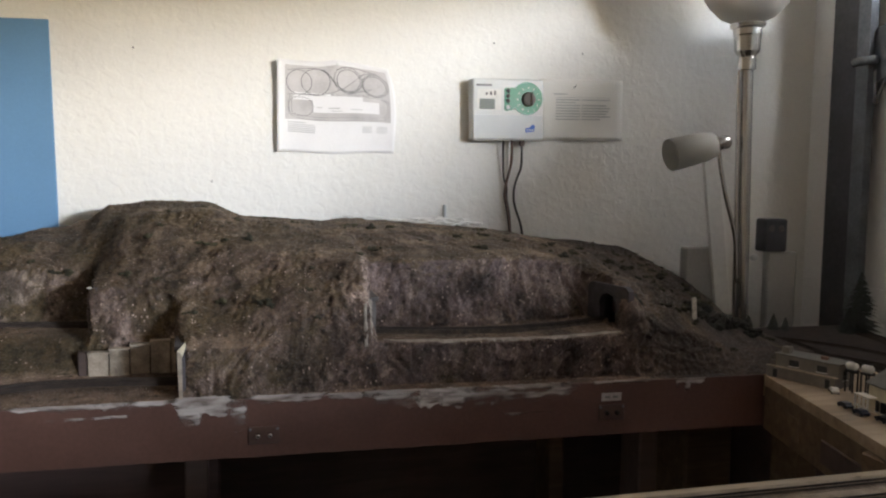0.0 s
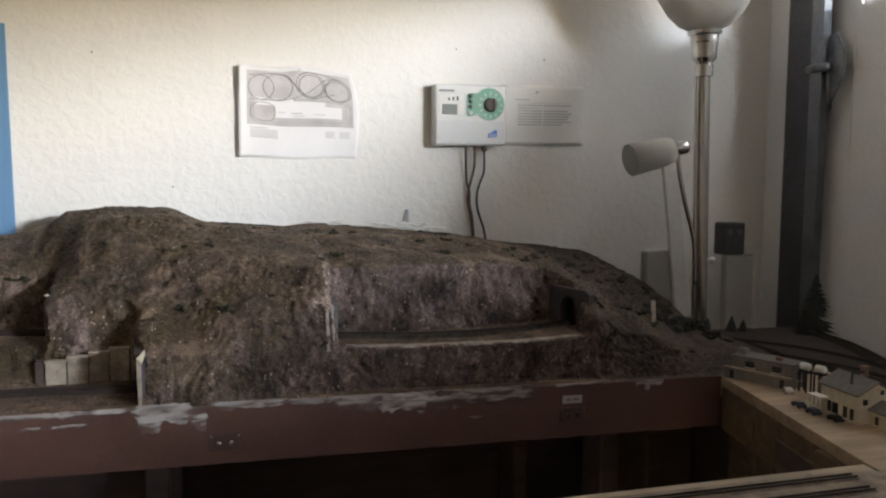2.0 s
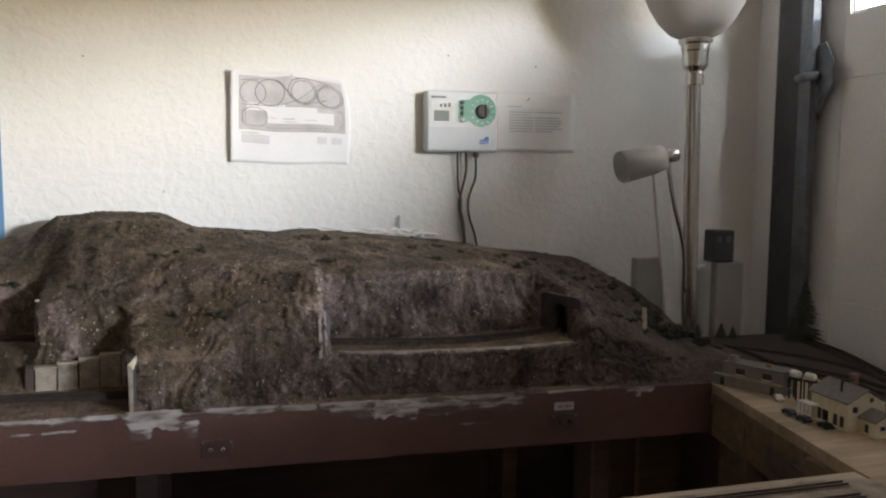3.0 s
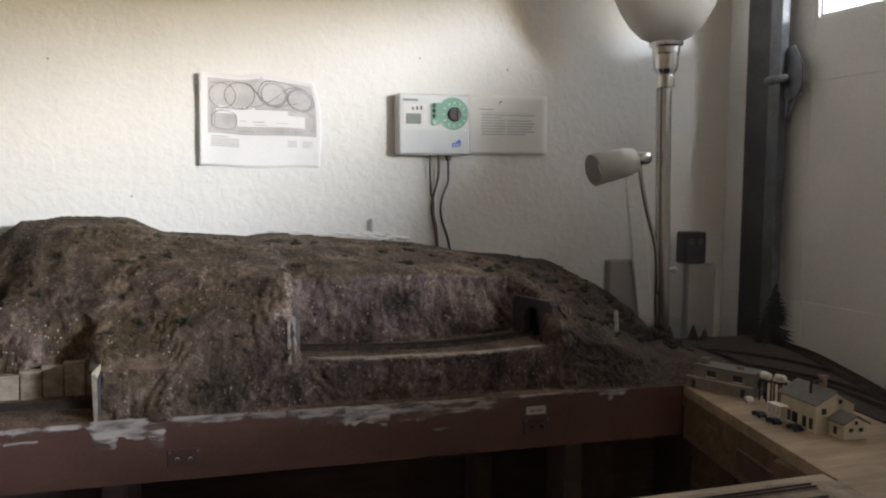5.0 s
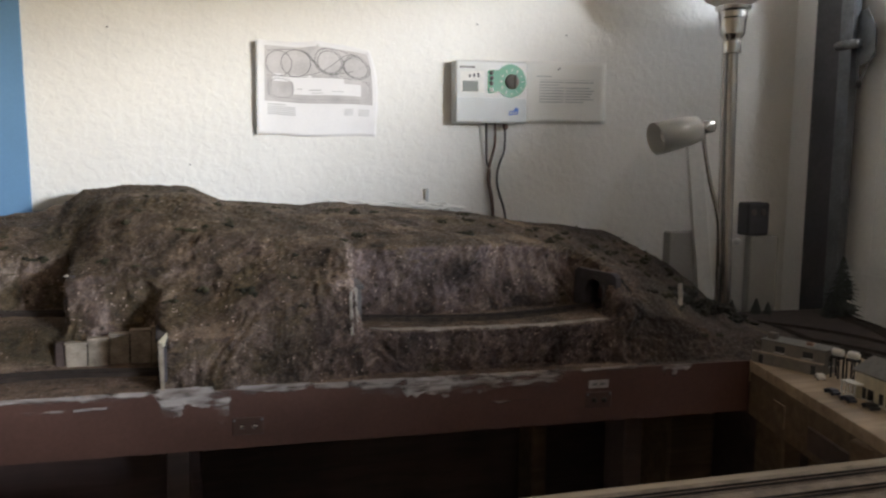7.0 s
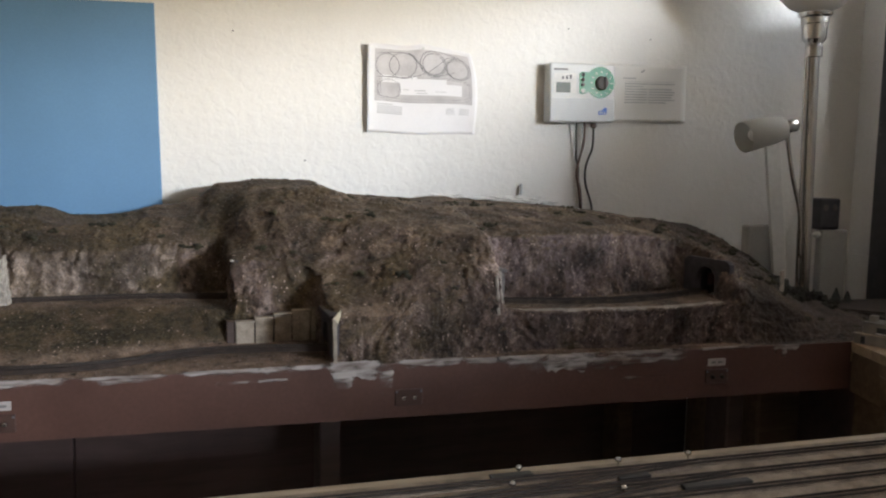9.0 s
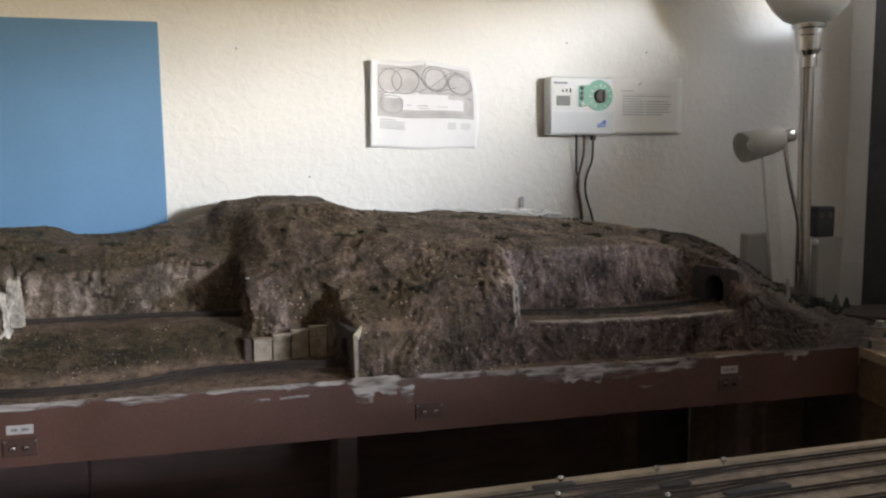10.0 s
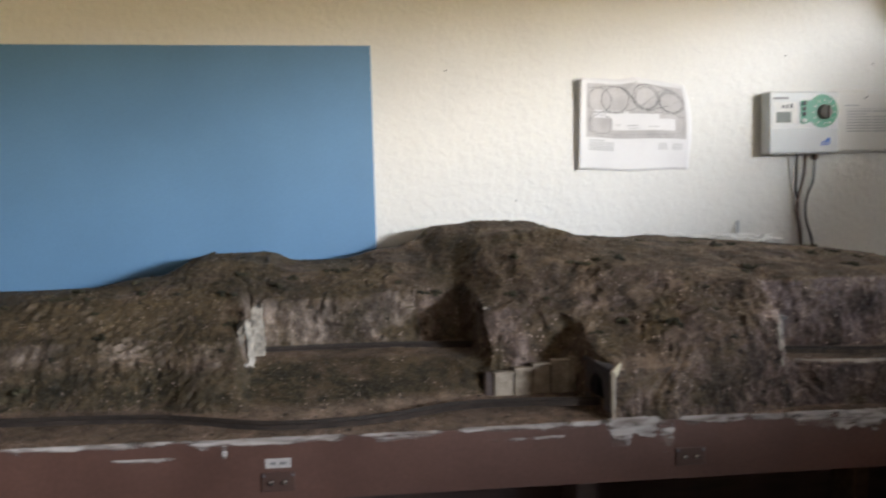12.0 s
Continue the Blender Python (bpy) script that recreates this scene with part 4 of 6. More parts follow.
# ---- the model landscape ----
LATTICE = np.random.RandomState(4).permutation(256)
LATTICE = np.concatenate([LATTICE, LATTICE])
GRADS = np.array([(1, 1, 0), (-1, 1, 0), (1, -1, 0), (-1, -1, 0), (1, 0, 1), (-1, 0, 1), (1, 0, -1), (-1, 0, -1), (0, 1, 1), (0, -1, 1), (0, 1, -1), (0, -1, -1)], float)


def field(x, y, z):
    """Smooth gradient noise over whole arrays, about -1 to 1."""
    fx, fy, fz = np.floor(x), np.floor(y), np.floor(z)
    u, v, w = x - fx, y - fy, z - fz
    a, b, c = fx.astype(int) & 255, fy.astype(int) & 255, fz.astype(int) & 255
    su, sv, sw = (t * t * t * (t * (t * 6 - 15) + 10) for t in (u, v, w))
    total = 0.0
    for i in (0, 1):
        for j in (0, 1):
            for k in (0, 1):
                g = GRADS[LATTICE[LATTICE[LATTICE[(a + i) & 255] + ((b + j) & 255)] + ((c + k) & 255)] % 12]
                dot = g[..., 0] * (u - i) + g[..., 1] * (v - j) + g[..., 2] * (w - k)
                total = total + dot * (su if i else 1 - su) * (sv if j else 1 - sv) * (sw if k else 1 - sw)
    return total


def landform(xs):
    """Eight lines of (y, z) along x: front lip, toe, shelf lip, shelf back, cliff top, upper slope, ridge, wall."""
    fy = front_y(xs)
    flat = np.zeros_like(xs)
    lip = (fy, flat + 1.047)
    toe_w = along(xs, (-1.9, .165), (-1.12, .155), (-0.92, .145), (-0.80, .085), (-0.68, .055), (-0.56, .075), (-0.46, .115), (-0.37, .146), (-0.212, .146), (-0.197, .004), (0.06, .006), (0.13, .028), (0.5, .028), (0.62, .014), (0.7, .014), (1.05, .05))
    toe = (fy + toe_w, along(xs, (-1.9, 1.056), (-0.52, 1.056), (-0.42, 1.060), (-0.212, 1.060), (-0.197, 1.052), (1.05, 1.047)))
    s_y = along(xs, (-1.9, 1.84), (-0.93, 1.80), (-0.775, 1.76), (-0.735, 1.795), (-0.6, 1.815), (-0.45, 1.790), (-0.375, 1.752), (-0.345, 1.722), (-0.265, 1.722), (-0.222, 1.720), (-0.206, 1.700), (-0.197, 1.606), (-0.186, 1.574), (0.0, 1.568), (0.095, 1.576), (0.118, 1.585), (0.17, 1.56), (0.3, 1.548), (0.42, 1.548), (0.565, 1.568), (0.581, 1.572), (0.66, 1.580), (0.85, 1.60), (1.05, 1.66))
    s_z = along(xs, (-1.9, 1.14), (-0.93, 1.158), (-0.775, 1.158), (-0.742, 1.118), (-0.6, 1.119), (-0.45, 1.117), (-0.375, 1.112), (-0.345, 1.108), (-0.29, 1.117), (-0.25, 1.122), (-0.226, 1.127), (-0.202, 1.132), (-0.186, 1.126), (-0.12, 1.124), (0.0, 1.125), (0.095, 1.14), (0.118, 1.126), (0.3, 1.126), (0.552, 1.126), (0.576, 1.162), (0.66, 1.122), (0.85, 1.072), (1.05, 1.05))
    c_y = along(xs, (-1.9, 1.93), (-0.93, 1.905), (-0.775, 1.86), (-0.735, 1.875), (-0.6, 1.878), (-0.45, 1.885), (-0.390, 1.895), (-0.366, 1.895), (-0.349, 1.772), (-0.285, 1.758), (-0.235, 1.732), (-0.185, 1.690), (-0.13, 1.650), (-0.06, 1.618), (0.0, 1.60), (0.095, 1.597), (0.118, 1.672), (0.2, 1.652), (0.32, 1.650), (0.45, 1.678), (0.556, 1.712), (0.576, 1.620), (0.66, 1.69), (0.85, 1.80), (1.05, 1.86))
    c_z = along(xs, (-1.9, 1.18), (-0.93, 1.215), (-0.775, 1.206), (-0.742, 1.121), (-0.45, 1.120), (-0.366, 1.122), (-0.349, 1.198), (-0.285, 1.200), (-0.235, 1.196), (-0.185, 1.176), (-0.13, 1.160), (-0.06, 1.172), (0.0, 1.185), (0.095, 1.205), (0.118, 1.130), (0.3, 1.130), (0.554, 1.131), (0.576, 1.206), (0.66, 1.192), (0.74, 1.166), (0.85, 1.118), (1.05, 1.06))
    d_y = along(xs, (-1.9, 2.02), (-0.93, 1.99), (-0.775, 1.955), (-0.735, 1.895), (-0.6, 1.900), (-0.47, 1.930), (-0.37, 1.950), (-0.300, 1.872), (-0.25, 1.840), (-0.19, 1.805), (-0.1, 1.772), (0.0, 1.715), (0.095, 1.652), (0.118, 1.686), (0.2, 1.668), (0.32, 1.668), (0.45, 1.696), (0.560, 1.756), (0.585, 1.78), (0.85, 1.93), (1.05, 1.96))
    d_z = along(xs, (-1.9, 1.19), (-1.1, 1.215), (-0.93, 1.236), (-0.775, 1.240), (-0.735, 1.21), (-0.6, 1.208), (-0.47, 1.216), (-0.37, 1.226), (-0.300, 1.252), (-0.25, 1.256), (-0.19, 1.252), (-0.1, 1.262), (0.0, 1.258), (0.095, 1.250), (0.118, 1.244), (0.2, 1.250), (0.32, 1.252), (0.45, 1.244), (0.560, 1.226), (0.585, 1.228), (0.66, 1.20), (0.85, 1.148), (1.05, 1.066))
    e_y = d_y * 0.52 + 2.15 * 0.48
    ridge = along(xs, (-1.9, 1.20), (-1.25, 1.203), (-1.1, 1.206), (-0.96, 1.23), (-0.84, 1.274), (-0.73, 1.274), (-0.67, 1.258), (-0.58, 1.259), (-0.46, 1.281), (-0.41, 1.296), (-0.36, 1.330), (-0.27, 1.336), (-0.18, 1.335), (-0.07, 1.303), (0.13, 1.291), (0.34, 1.281), (0.5, 1.268), (0.59, 1.253), (0.69, 1.244), (0.83, 1.228), (0.94, 1.176), (1.05, 1.12))
    full = along(xs, (-1.9, 0.75), (-0.5, 0.72), (-0.42, 0.55), (-0.34, 0.60), (-0.26, 0.74), (-0.1, 0.86), (0.56, 0.86), (0.7, 0.72), (1.05, 0.66))
    e_z = d_z + (ridge + 0.035 * (2.15 - e_y) - d_z) * full
    back = ridge - along(xs, (-1.9, 0.012), (0.05, 0.012), (0.2, -0.003), (0.45, -0.003), (0.6, 0.010), (1.05, 0.012))
    r_y = flat + 2.15
    return [lip, toe, (s_y, s_z), (c_y, c_z), (d_y, d_z), (e_y, e_z), (r_y, ridge), (flat + 2.297, back)]


# hollows behind the portals: x, y and z spans
TUNNELS = [(0.545, 0.612, 1.602, 1.700, 1.136, 1.188), (-0.225, -0.165, 1.585, 1.655, 1.076, 1.122)]


def landscape():
    x0, x1 = -1.93, 1.03
    nx = 1560
    xs = np.linspace(x0, x1, nx)
    lines = landform(xs)
    counts = [18, 58, 28, 64, 58, 44, 30]
    ys, zs = [], []
    for (a, b), n in zip(zip(lines, lines[1:]), counts):
        t = np.linspace(0, 1, n, endpoint=False)[:, None]
        ys.append(a[0] + (b[0] - a[0]) * t)
        zs.append(a[1] + (b[1] - a[1]) * t)
    ys.append(lines[-1][0][None]), zs.append(lines[-1][1][None])
    Y, Z = np.vstack(ys), np.vstack(zs)
    ns = len(Y)
    for _ in range(9):                                    # soften the breaks of slope
        Y[1:-1] = Y[1:-1] * 0.5 + (Y[:-2] + Y[2:]) * 0.25
        Z[1:-1] = Z[1:-1] * 0.5 + (Z[:-2] + Z[2:]) * 0.25
    X = np.repeat(xs[None], ns, 0)
    du = np.stack([np.gradient(a, axis=1) for a in (X, Y, Z)], -1)
    dv = np.stack([np.gradient(a, axis=0) for a in (X, Y, Z)], -1)
    N = np.cross(du, dv)
    N /= np.linalg.norm(N, axis=-1, keepdims=True) + 1e-9
    steep = np.clip(1.25 - np.abs(N[..., 2]) * 1.25, 0, 1)
    shelf = (Z < 1.135) & (np.abs(N[..., 2]) > 0.75)
    j = np.arange(ns)[:, None]
    edge = np.minimum(1.0, np.minimum(j / 10.0, (ns - 1 - j) / 12.0))
    wx, wz = field(X * 9, Y * 9, Z * 9 + 3), field(X * 11 + 7, Y * 11, Z * 11)
    gx = X * 19 + wx * 2.6 + wz * 1.6
    gully = (np.abs(field(gx, Y * 7, Z * 5)) - 0.22) * 0.0125
    runnel = (np.abs(field(gx * 2.3 + 4 + wz * 2.5, Y * 16, Z * 20)) - 0.22) * -0.0026
    swell = field(X * 7 + 2, Y * 7, Z * 8) * 0.009 + field(X * 17, Y * 15 + 5, Z * 15) * 0.006
    calm = 1 - 0.8 * np.exp(-((X - 0.085) / 0.05) ** 2)              # the bluff's corner is smoother
    calm = calm * np.where((X > -0.355) & (X < -0.198) & (Z < 1.125) & (Z > 1.062), 0.25, 1.0)   # packed flat behind the panels
    calm = calm * (1 - 0.55 * np.clip((X - 0.60) / 0.08, 0, 1))      # and the earth bank at the low end
    gully, runnel, swell = gully * calm, runnel * calm, swell * np.minimum(1, calm + 0.2)
    crag = (0.24 - np.abs(field(X * 52 + wx, Y * 52, Z * 36))) * 0.0052
    lump = (field(X * 80, Y * 80 + 3, Z * 70) * 0.0034 + field(X * 150 + 9, Y * 150, Z * 140) * 0.0022) * (0.7 + 1.1 * np.clip(wz + 0.2, -0.4, 1))
    grit = field(X * 300, Y * 300, Z * 290 + 8) * 0.0011
    pits = -0.0022 * np.clip(field(X * 40 + 31, Y * 40, Z * 36) - 0.30, 0, 1) / 0.4
    k = 0.30 + 0.70 * steep
    off = (swell * (0.25 + 0.75 * steep) + gully * k + (runnel + crag) * k + (lump + pits) * (0.62 + 0.38 * steep) + grit * (0.5 + 0.5 * steep)) * edge * np.where(shelf, 0.35, 1.0)
    V = np.stack([X, Y, Z], -1) + N * np.where(N[..., 2:] < -0.2, -1, 1) * off[..., None]
    V[..., 1] = np.maximum(V[..., 1], front_y(X) - 0.0015 - 0.35 * np.clip(lump, 0, 1))
    idx = np.arange(ns * nx).reshape(ns, nx)
    quads = np.stack([idx[:-1, :-1], idx[:-1, 1:], idx[1:, 1:], idx[1:, :-1]], -1).reshape(-1, 4)
    flat = V.reshape(-1, 3)
    mid = flat[quads].mean(1)
    keep = np.ones(len(quads), bool)
    for a0, a1, b0, b1, c0, c1 in TUNNELS:
        keep &= ~((mid[:, 0] > a0) & (mid[:, 0] < a1) & (mid[:, 1] > b0) & (mid[:, 1] < b1) & (mid[:, 2] > c0) & (mid[:, 2] < c1))
    me = bpy.data.meshes.new("landscape")
    me.from_pydata(flat.tolist(), [], quads[keep].tolist())
    me.materials.append(M["scenery"])
    me.polygons.foreach_set("use_smooth", [True] * len(me.polygons))
    ob = new("model_mountain", me)
    tagged(ob, "model railway mountain of painted plaster with grey-brown cliffs", "model mountain")
    return ob


mountain = landscape()


# ---- portals, walls and track on the mountain ----
def clump_of_plaster(r, seed):
    """A small chip of raw plaster."""
    bm = bmesh.new()
    bmesh.ops.create_icosphere(bm, subdivisions=2, radius=r)
    for v in bm.verts:
        v.co *= 0.8 + 0.7 * noise.noise(v.co * 160 + Vector((seed, 0, 0)))
        v.co.z *= 0.5
    return bm


def portal(at, mat, w, h, ow, oh, label, depth=0.012, lining=0.14, coped=True):
    """A cast portal in the plane x = 0 facing -x; y across, z up from the track, with a real arched mouth."""
    ob = thing("tunnel_portal", at, label, "tunnel portal", "tunnel portals")
    arch = [(ow / 2, 0.0)] + [(ow / 2 * math.cos(a), oh - ow / 2 + ow / 2 * math.sin(a)) for a in [math.pi * k / 12 for k in range(13)]] + [(-ow / 2, 0.0)]
    outer = [(w / 2, 0.0), (w / 2, h), (-w / 2, h), (-w / 2, 0.0)]
    bm = bmesh.new()

    def skin(x):
        a = [bm.verts.new((x, y, z)) for y, z in arch]
        n = len(a)
        b = []
        for k, (y, z) in enumerate(arch):          # matching points on the slab's outline
            if k in (0, n - 1):
                b.append(bm.verts.new((x, math.copysign(w / 2, y), 0)))
            else:
                q = (k - 1) / (n - 3)
                if q < 0.3:
                    b.append(bm.verts.new((x, w / 2, oh * 0.5 + (h - oh * 0.5) * q / 0.3)))
                elif q <= 0.7:
                    b.append(bm.verts.new((x, w / 2 - w * (q - 0.3) / 0.4, h)))
                else:
                    b.append(bm.verts.new((x, -w / 2, h - (h - oh * 0.5) * (q - 0.7) / 0.3)))
        for k in range(n - 1):
            bm.faces.new((a[k], b[k], b[k + 1], a[k + 1]))
        return a, b

    a0, b0 = skin(0)
    a1, b1 = skin(depth)
    for r0, r1 in ((a0, a1), (b0, b1)):
        for k in range(len(r0) - 1):
            bm.faces.new((r0[k], r0[k + 1], r1[k + 1], r1[k]))
    bmesh.ops.recalc_face_normals(bm, faces=bm.faces[:])
    part("face_wall", bm, mat, ob)
    if coped:
        part("coping", box(-0.004, depth + 0.002, -w / 2 - 0.003, w / 2 + 0.003, h, h + 0.007, 0.0012), mat, ob)
    pts = [math.pi * k / 12 for k in range(13)]
    for a, b in zip(pts, pts[1:]):
        rr = [(ow / 2, a), (ow / 2 + 0.007, a), (ow / 2 + 0.007, b - 0.03), (ow / 2, b - 0.03)]
        ar = bmesh.new()
        f = [ar.verts.new((-0.0015, r * math.cos(t), oh - ow / 2 + r * math.sin(t))) for r, t in rr]
        g = [ar.verts.new((0.001, v.co.y, v.co.z)) for v in f]
        ar.faces.new(f)
        for k in range(4):
            ar.faces.new((f[k], g[k], g[(k + 1) % 4], f[(k + 1) % 4]))
        bmesh.ops.recalc_face_normals(ar, faces=ar.faces[:])
        part("voussoir", ar, mat, ob)
    if lining:
        tb = bmesh.new()
        r0 = [tb.verts.new((depth, y, z)) for y, z in arch]
        r1 = [tb.verts.new((depth + lining, y, z)) for y, z in arch]
        for k in range(len(r0) - 1):
            tb.faces.new((r0[k], r0[k + 1], r1[k + 1], r1[k]))
        part("tunnel_lining", tb, "black", ob, "black unlit tunnel bore")
    return ob


portal(pose(0.558, 1.645, 1.1325, 0, 0, 12), "shaded_stone", 0.120, 0.069, 0.046, 0.053, "grey cast stone portal with a dark arched mouth", 0.012, 0.06, False)
low = portal(pose(-0.204, 1.614, 1.060, 0, 0, 2), "shaded_stone", 0.098, 0.064, 0.056, 0.052, "grey portal with a slim wing post beside the retaining wall")
wing = plate([(0.0022, -0.008), (0.0075, -0.008), (0.0070, 0.060), (0.0125, 0.078), (0.005, 0.071), (-0.0005, 0.066)], 0.008)
part("wing_post", wing, "concrete", low, "slim concrete wing post", at=pose(0, -0.0575, 0))
tip = plate([(-0.0005, 0.067), (0.013, 0.081), (0.0125, 0.072), (0.0075, 0.058), (0.005, 0.064)], 0.004)
part("painted_tip", tip, "cream", low, "yellowed cream tip", at=pose(0, -0.0605, 0))
upper = portal(pose(-0.337, 1.8295, 1.121, 0, 0, -16), "shaded_stone", 0.130, 0.078, 0.056, 0.050, "grey weathered portal in the mountain's shaded flank", coped=False)
part("chipped_tip", clump_of_plaster(0.0045, 3), "bare_plaster", upper, "chipped white top corner", at=pose(0.002, -0.064, 0.079))
mid = portal(pose(0.116, 1.648, 1.131, 0, 0, 178), "stone", 0.090, 0.058, 0.050, 0.046, "grey weathered portal seen almost from its end", 0.008)


def rough_slab(x0, x1, y0, y1, z0, z1, lean, seed):
    """A slab of raw plaster with broken edges and upright flutes."""
    bm = bmesh.new()
    nu, nv = 18, 34
    rows = []
    for j in range(nv + 1):
        v = j / nv
        row = []
        for i in range(4 * nu):
            side, u = divmod(i, nu)
            u /= nu
            x, y = ((x0 + (x1 - x0) * u, y0), (x1, y0 + (y1 - y0) * u), (x1 - (x1 - x0) * u, y1), (x0, y1 - (y1 - y0) * u))[side]
            top = 0.010 * noise.noise((x * 90, y * 40, seed)) + 0.35 * (x - x0)
            flute = 0.0022 * abs(noise.noise((x * 170, y * 60, v * 2 + seed))) + 0.0022 * noise.noise((x * 70, y * 70, v * 9 + seed))
            row.append(bm.verts.new((x + lean * v + 0.0035 * noise.noise((seed, y * 30, v * 7)), y - flute - 0.004 * v * v, z0 + (z1 - z0 + top) * v)))
        rows.append(row)
    for a, b in zip(rows, rows[1:]):
        for i in range(len(a)):
            bm.faces.new((a[i], a[(i + 1) % len(a)], b[(i + 1) % len(a)], b[i]))
    bm.faces.new(rows[-1])
    bm.faces.new(rows[0][::-1])
    return bm


for x0, x1, y0, y1, z0, z1, lean, seed, mat, look_of in ((-0.774, -0.752, 1.782, 1.806, 1.114, 1.180, 0.004, 7.0, "seam", "tan weathered plaster slab on the upper shelf's end"),
                                                         (-0.753, -0.744, 1.776, 1.806, 1.111, 1.184, -0.006, 2.0, "bare_plaster", "ragged unpainted white plaster rib beside the tan slab"),
                                                         (-0.745, -0.728, 1.792, 1.820, 1.126, 1.206, -0.004, 4.0, "raw_cast", "fluted pale plaster slab behind the white rib")):
    tagged(part("plaster_slab", rough_slab(x0, x1, y0, y1, z0, z1, lean, seed), mat), look_of, "plaster slab", group="plaster slabs")
for x0, x1, y, z0, z1 in ((0.0900, 0.0955, 1.568, 1.120, 1.190), (0.1000, 0.1055, 1.579, 1.130, 1.196)):
    pier = box(x0 - 0.096, x1 - 0.096, 0, 0.016, z0 - 1.12, z1 - 1.12, 0.001)
    bmesh.ops.subdivide_edges(pier, edges=[e for e in pier.edges if e.calc_length() > 0.03], cuts=12)
    for v in pier.verts:
        v.co += Vector((noise.noise(v.co * 130 + Vector((x0, 0, 0))), noise.noise(v.co * 110), 0)) * 0.0022
    pier = part("pier", pier, "seam", at=pose(0.096, y, 1.12, -13, 0, 0))
    tagged(pier, "slim pale plaster pier at the bluff's corner", "pier", group="plaster piers")
chip = part("plaster_chunk", rough_slab(-0.770, -0.757, 1.762, 1.80, 1.090, 1.122, 0.004, 5.0), "bare_plaster")
tagged(chip, "chipped white plaster lump below the upper portal", "plaster lump")


def retaining_wall():
    ob = thing("retaining_wall", pose(0, 0, 0), "stepped row of cast concrete panels behind the lower track", "retaining wall")
    for k, (a, b, top) in enumerate(((-0.350, -0.317, 1.096), (-0.316, -0.284, 1.102), (-0.283, -0.252, 1.108), (-0.251, -0.219, 1.113), (-0.218, -0.186, 1.117))):
        y = 1.703 - 0.0008 * (k % 2)
        p = part("panel", box(a, b - 0.001, y, y + 0.014, 1.050, top, 0.0012), "concrete", ob)
        part("panel_cap", box(a - 0.0012, b + 0.0005, y - 0.003, y + 0.016, top, top + 0.004, 0.0008), "concrete", p)
    part("pier", box(-0.366, -0.352, 1.706, 1.722, 1.050, 1.100, 0.002), "dark_wood", ob, "dark timber end post")
    return ob


retaining_wall()


def railway(points, label, bed="ballast", bed_w=0.022, bed_h=0.004, tie="tie"):
    """Fine-scale track: a bed, ties in one part, and two rails."""
    line = smooth_line(points)
    ob = thing("model_track", pose(0, 0, 0), label, "model track", "model tracks")

    def frame_at(i):
        d = (line[min(i + 1, len(line) - 1)] - line[max(i - 1, 0)]).normalized()
        return line[i], d, Vector((-d.y, d.x, 0)).normalized()

    def sweep(section):
        bm = bmesh.new()
        rows = []
        for i in range(len(line)):
            p, d, s = frame_at(i)
            rows.append([bm.verts.new(p + s * a + Vector((0, 0, b))) for a, b in section])
        m = len(section)
        for a, b in zip(rows, rows[1:]):
            for k in range(m):
                bm.faces.new((a[k], a[(k + 1) % m], b[(k + 1) % m], b[k]))
        bm.faces.new(rows[0][::-1])
        bm.faces.new(rows[-1])
        bmesh.ops.recalc_face_normals(bm, faces=bm.faces[:])
        return bm

    w = bed_w / 2
    part("ballast_bed", sweep([(-w, -0.004), (w, -0.004), (w * 0.72, bed_h), (-w * 0.72, bed_h)]), bed, ob)
    bm = bmesh.new()
    for i in range(0, len(line), 1):
        p, d, s = frame_at(i)
        z0, z1 = bed_h - 0.0006, bed_h + 0.0012
        c = [p + d * q * 0.0008 + s * r * 0.0072 for q, r in ((-1, -1), (1, -1), (1, 1), (-1, 1))]
        lo = [bm.verts.new(v + Vector((0, 0, z0))) for v in c]
        hi = [bm.verts.new(v + Vector((0, 0, z1))) for v in c]
        bm.faces.new(hi)
        for k in range(4):
            bm.faces.new((lo[k], lo[(k + 1) % 4], hi[(k + 1) % 4], hi[k]))
    ties = part("sleeper_strip", bm, tie, ob)
    ties["kind"] = "stuff"
    for g in (-0.0045, 0.0045):
        part("rail", sweep([(g - 0.0006, bed_h + 0.001), (g + 0.0006, bed_h + 0.001), (g + 0.0006, bed_h + 0.0034), (g - 0.0006, bed_h + 0.0034)]), "rail", ob)
    return ob


T1 = 1.056
railway([(-1.92, 1.70, T1), (-1.4, 1.705, T1), (-1.12, 1.697, T1), (-0.913, 1.680, T1), (-0.82, 1.648, T1), (-0.72, 1.608, T1), (-0.615, 1.603, T1), (-0.526, 1.622, T1), (-0.43, 1.640, T1 + 0.006), (-0.32, 1.632, T1 + 0.009), (-0.20, 1.612, T1 + 0.010), (-0.10, 1.615, T1 + 0.010)],
        "single weathered track along the mountain's foot into a tunnel", "dark_grit", 0.014)
T2 = 1.121
railway([(-0.80, 1.858, T2), (-0.70, 1.861, T2), (-0.60, 1.866, T2), (-0.48, 1.861, T2), (-0.36, 1.842, T2), (-0.24, 1.825, T2)], "single weathered track on the upper rock shelf", "dark_grit", 0.013)
T3 = 1.131
railway([(0.02, 1.665, T3), (0.12, 1.640, T3), (0.23, 1.612, T3), (0.34, 1.604, T3), (0.45, 1.622, T3), (0.55, 1.660, T3), (0.62, 1.693, T3), (0.76, 1.768, T3)], "curving weathered track on the cut shelf between two tunnels", "ballast", 0.015)


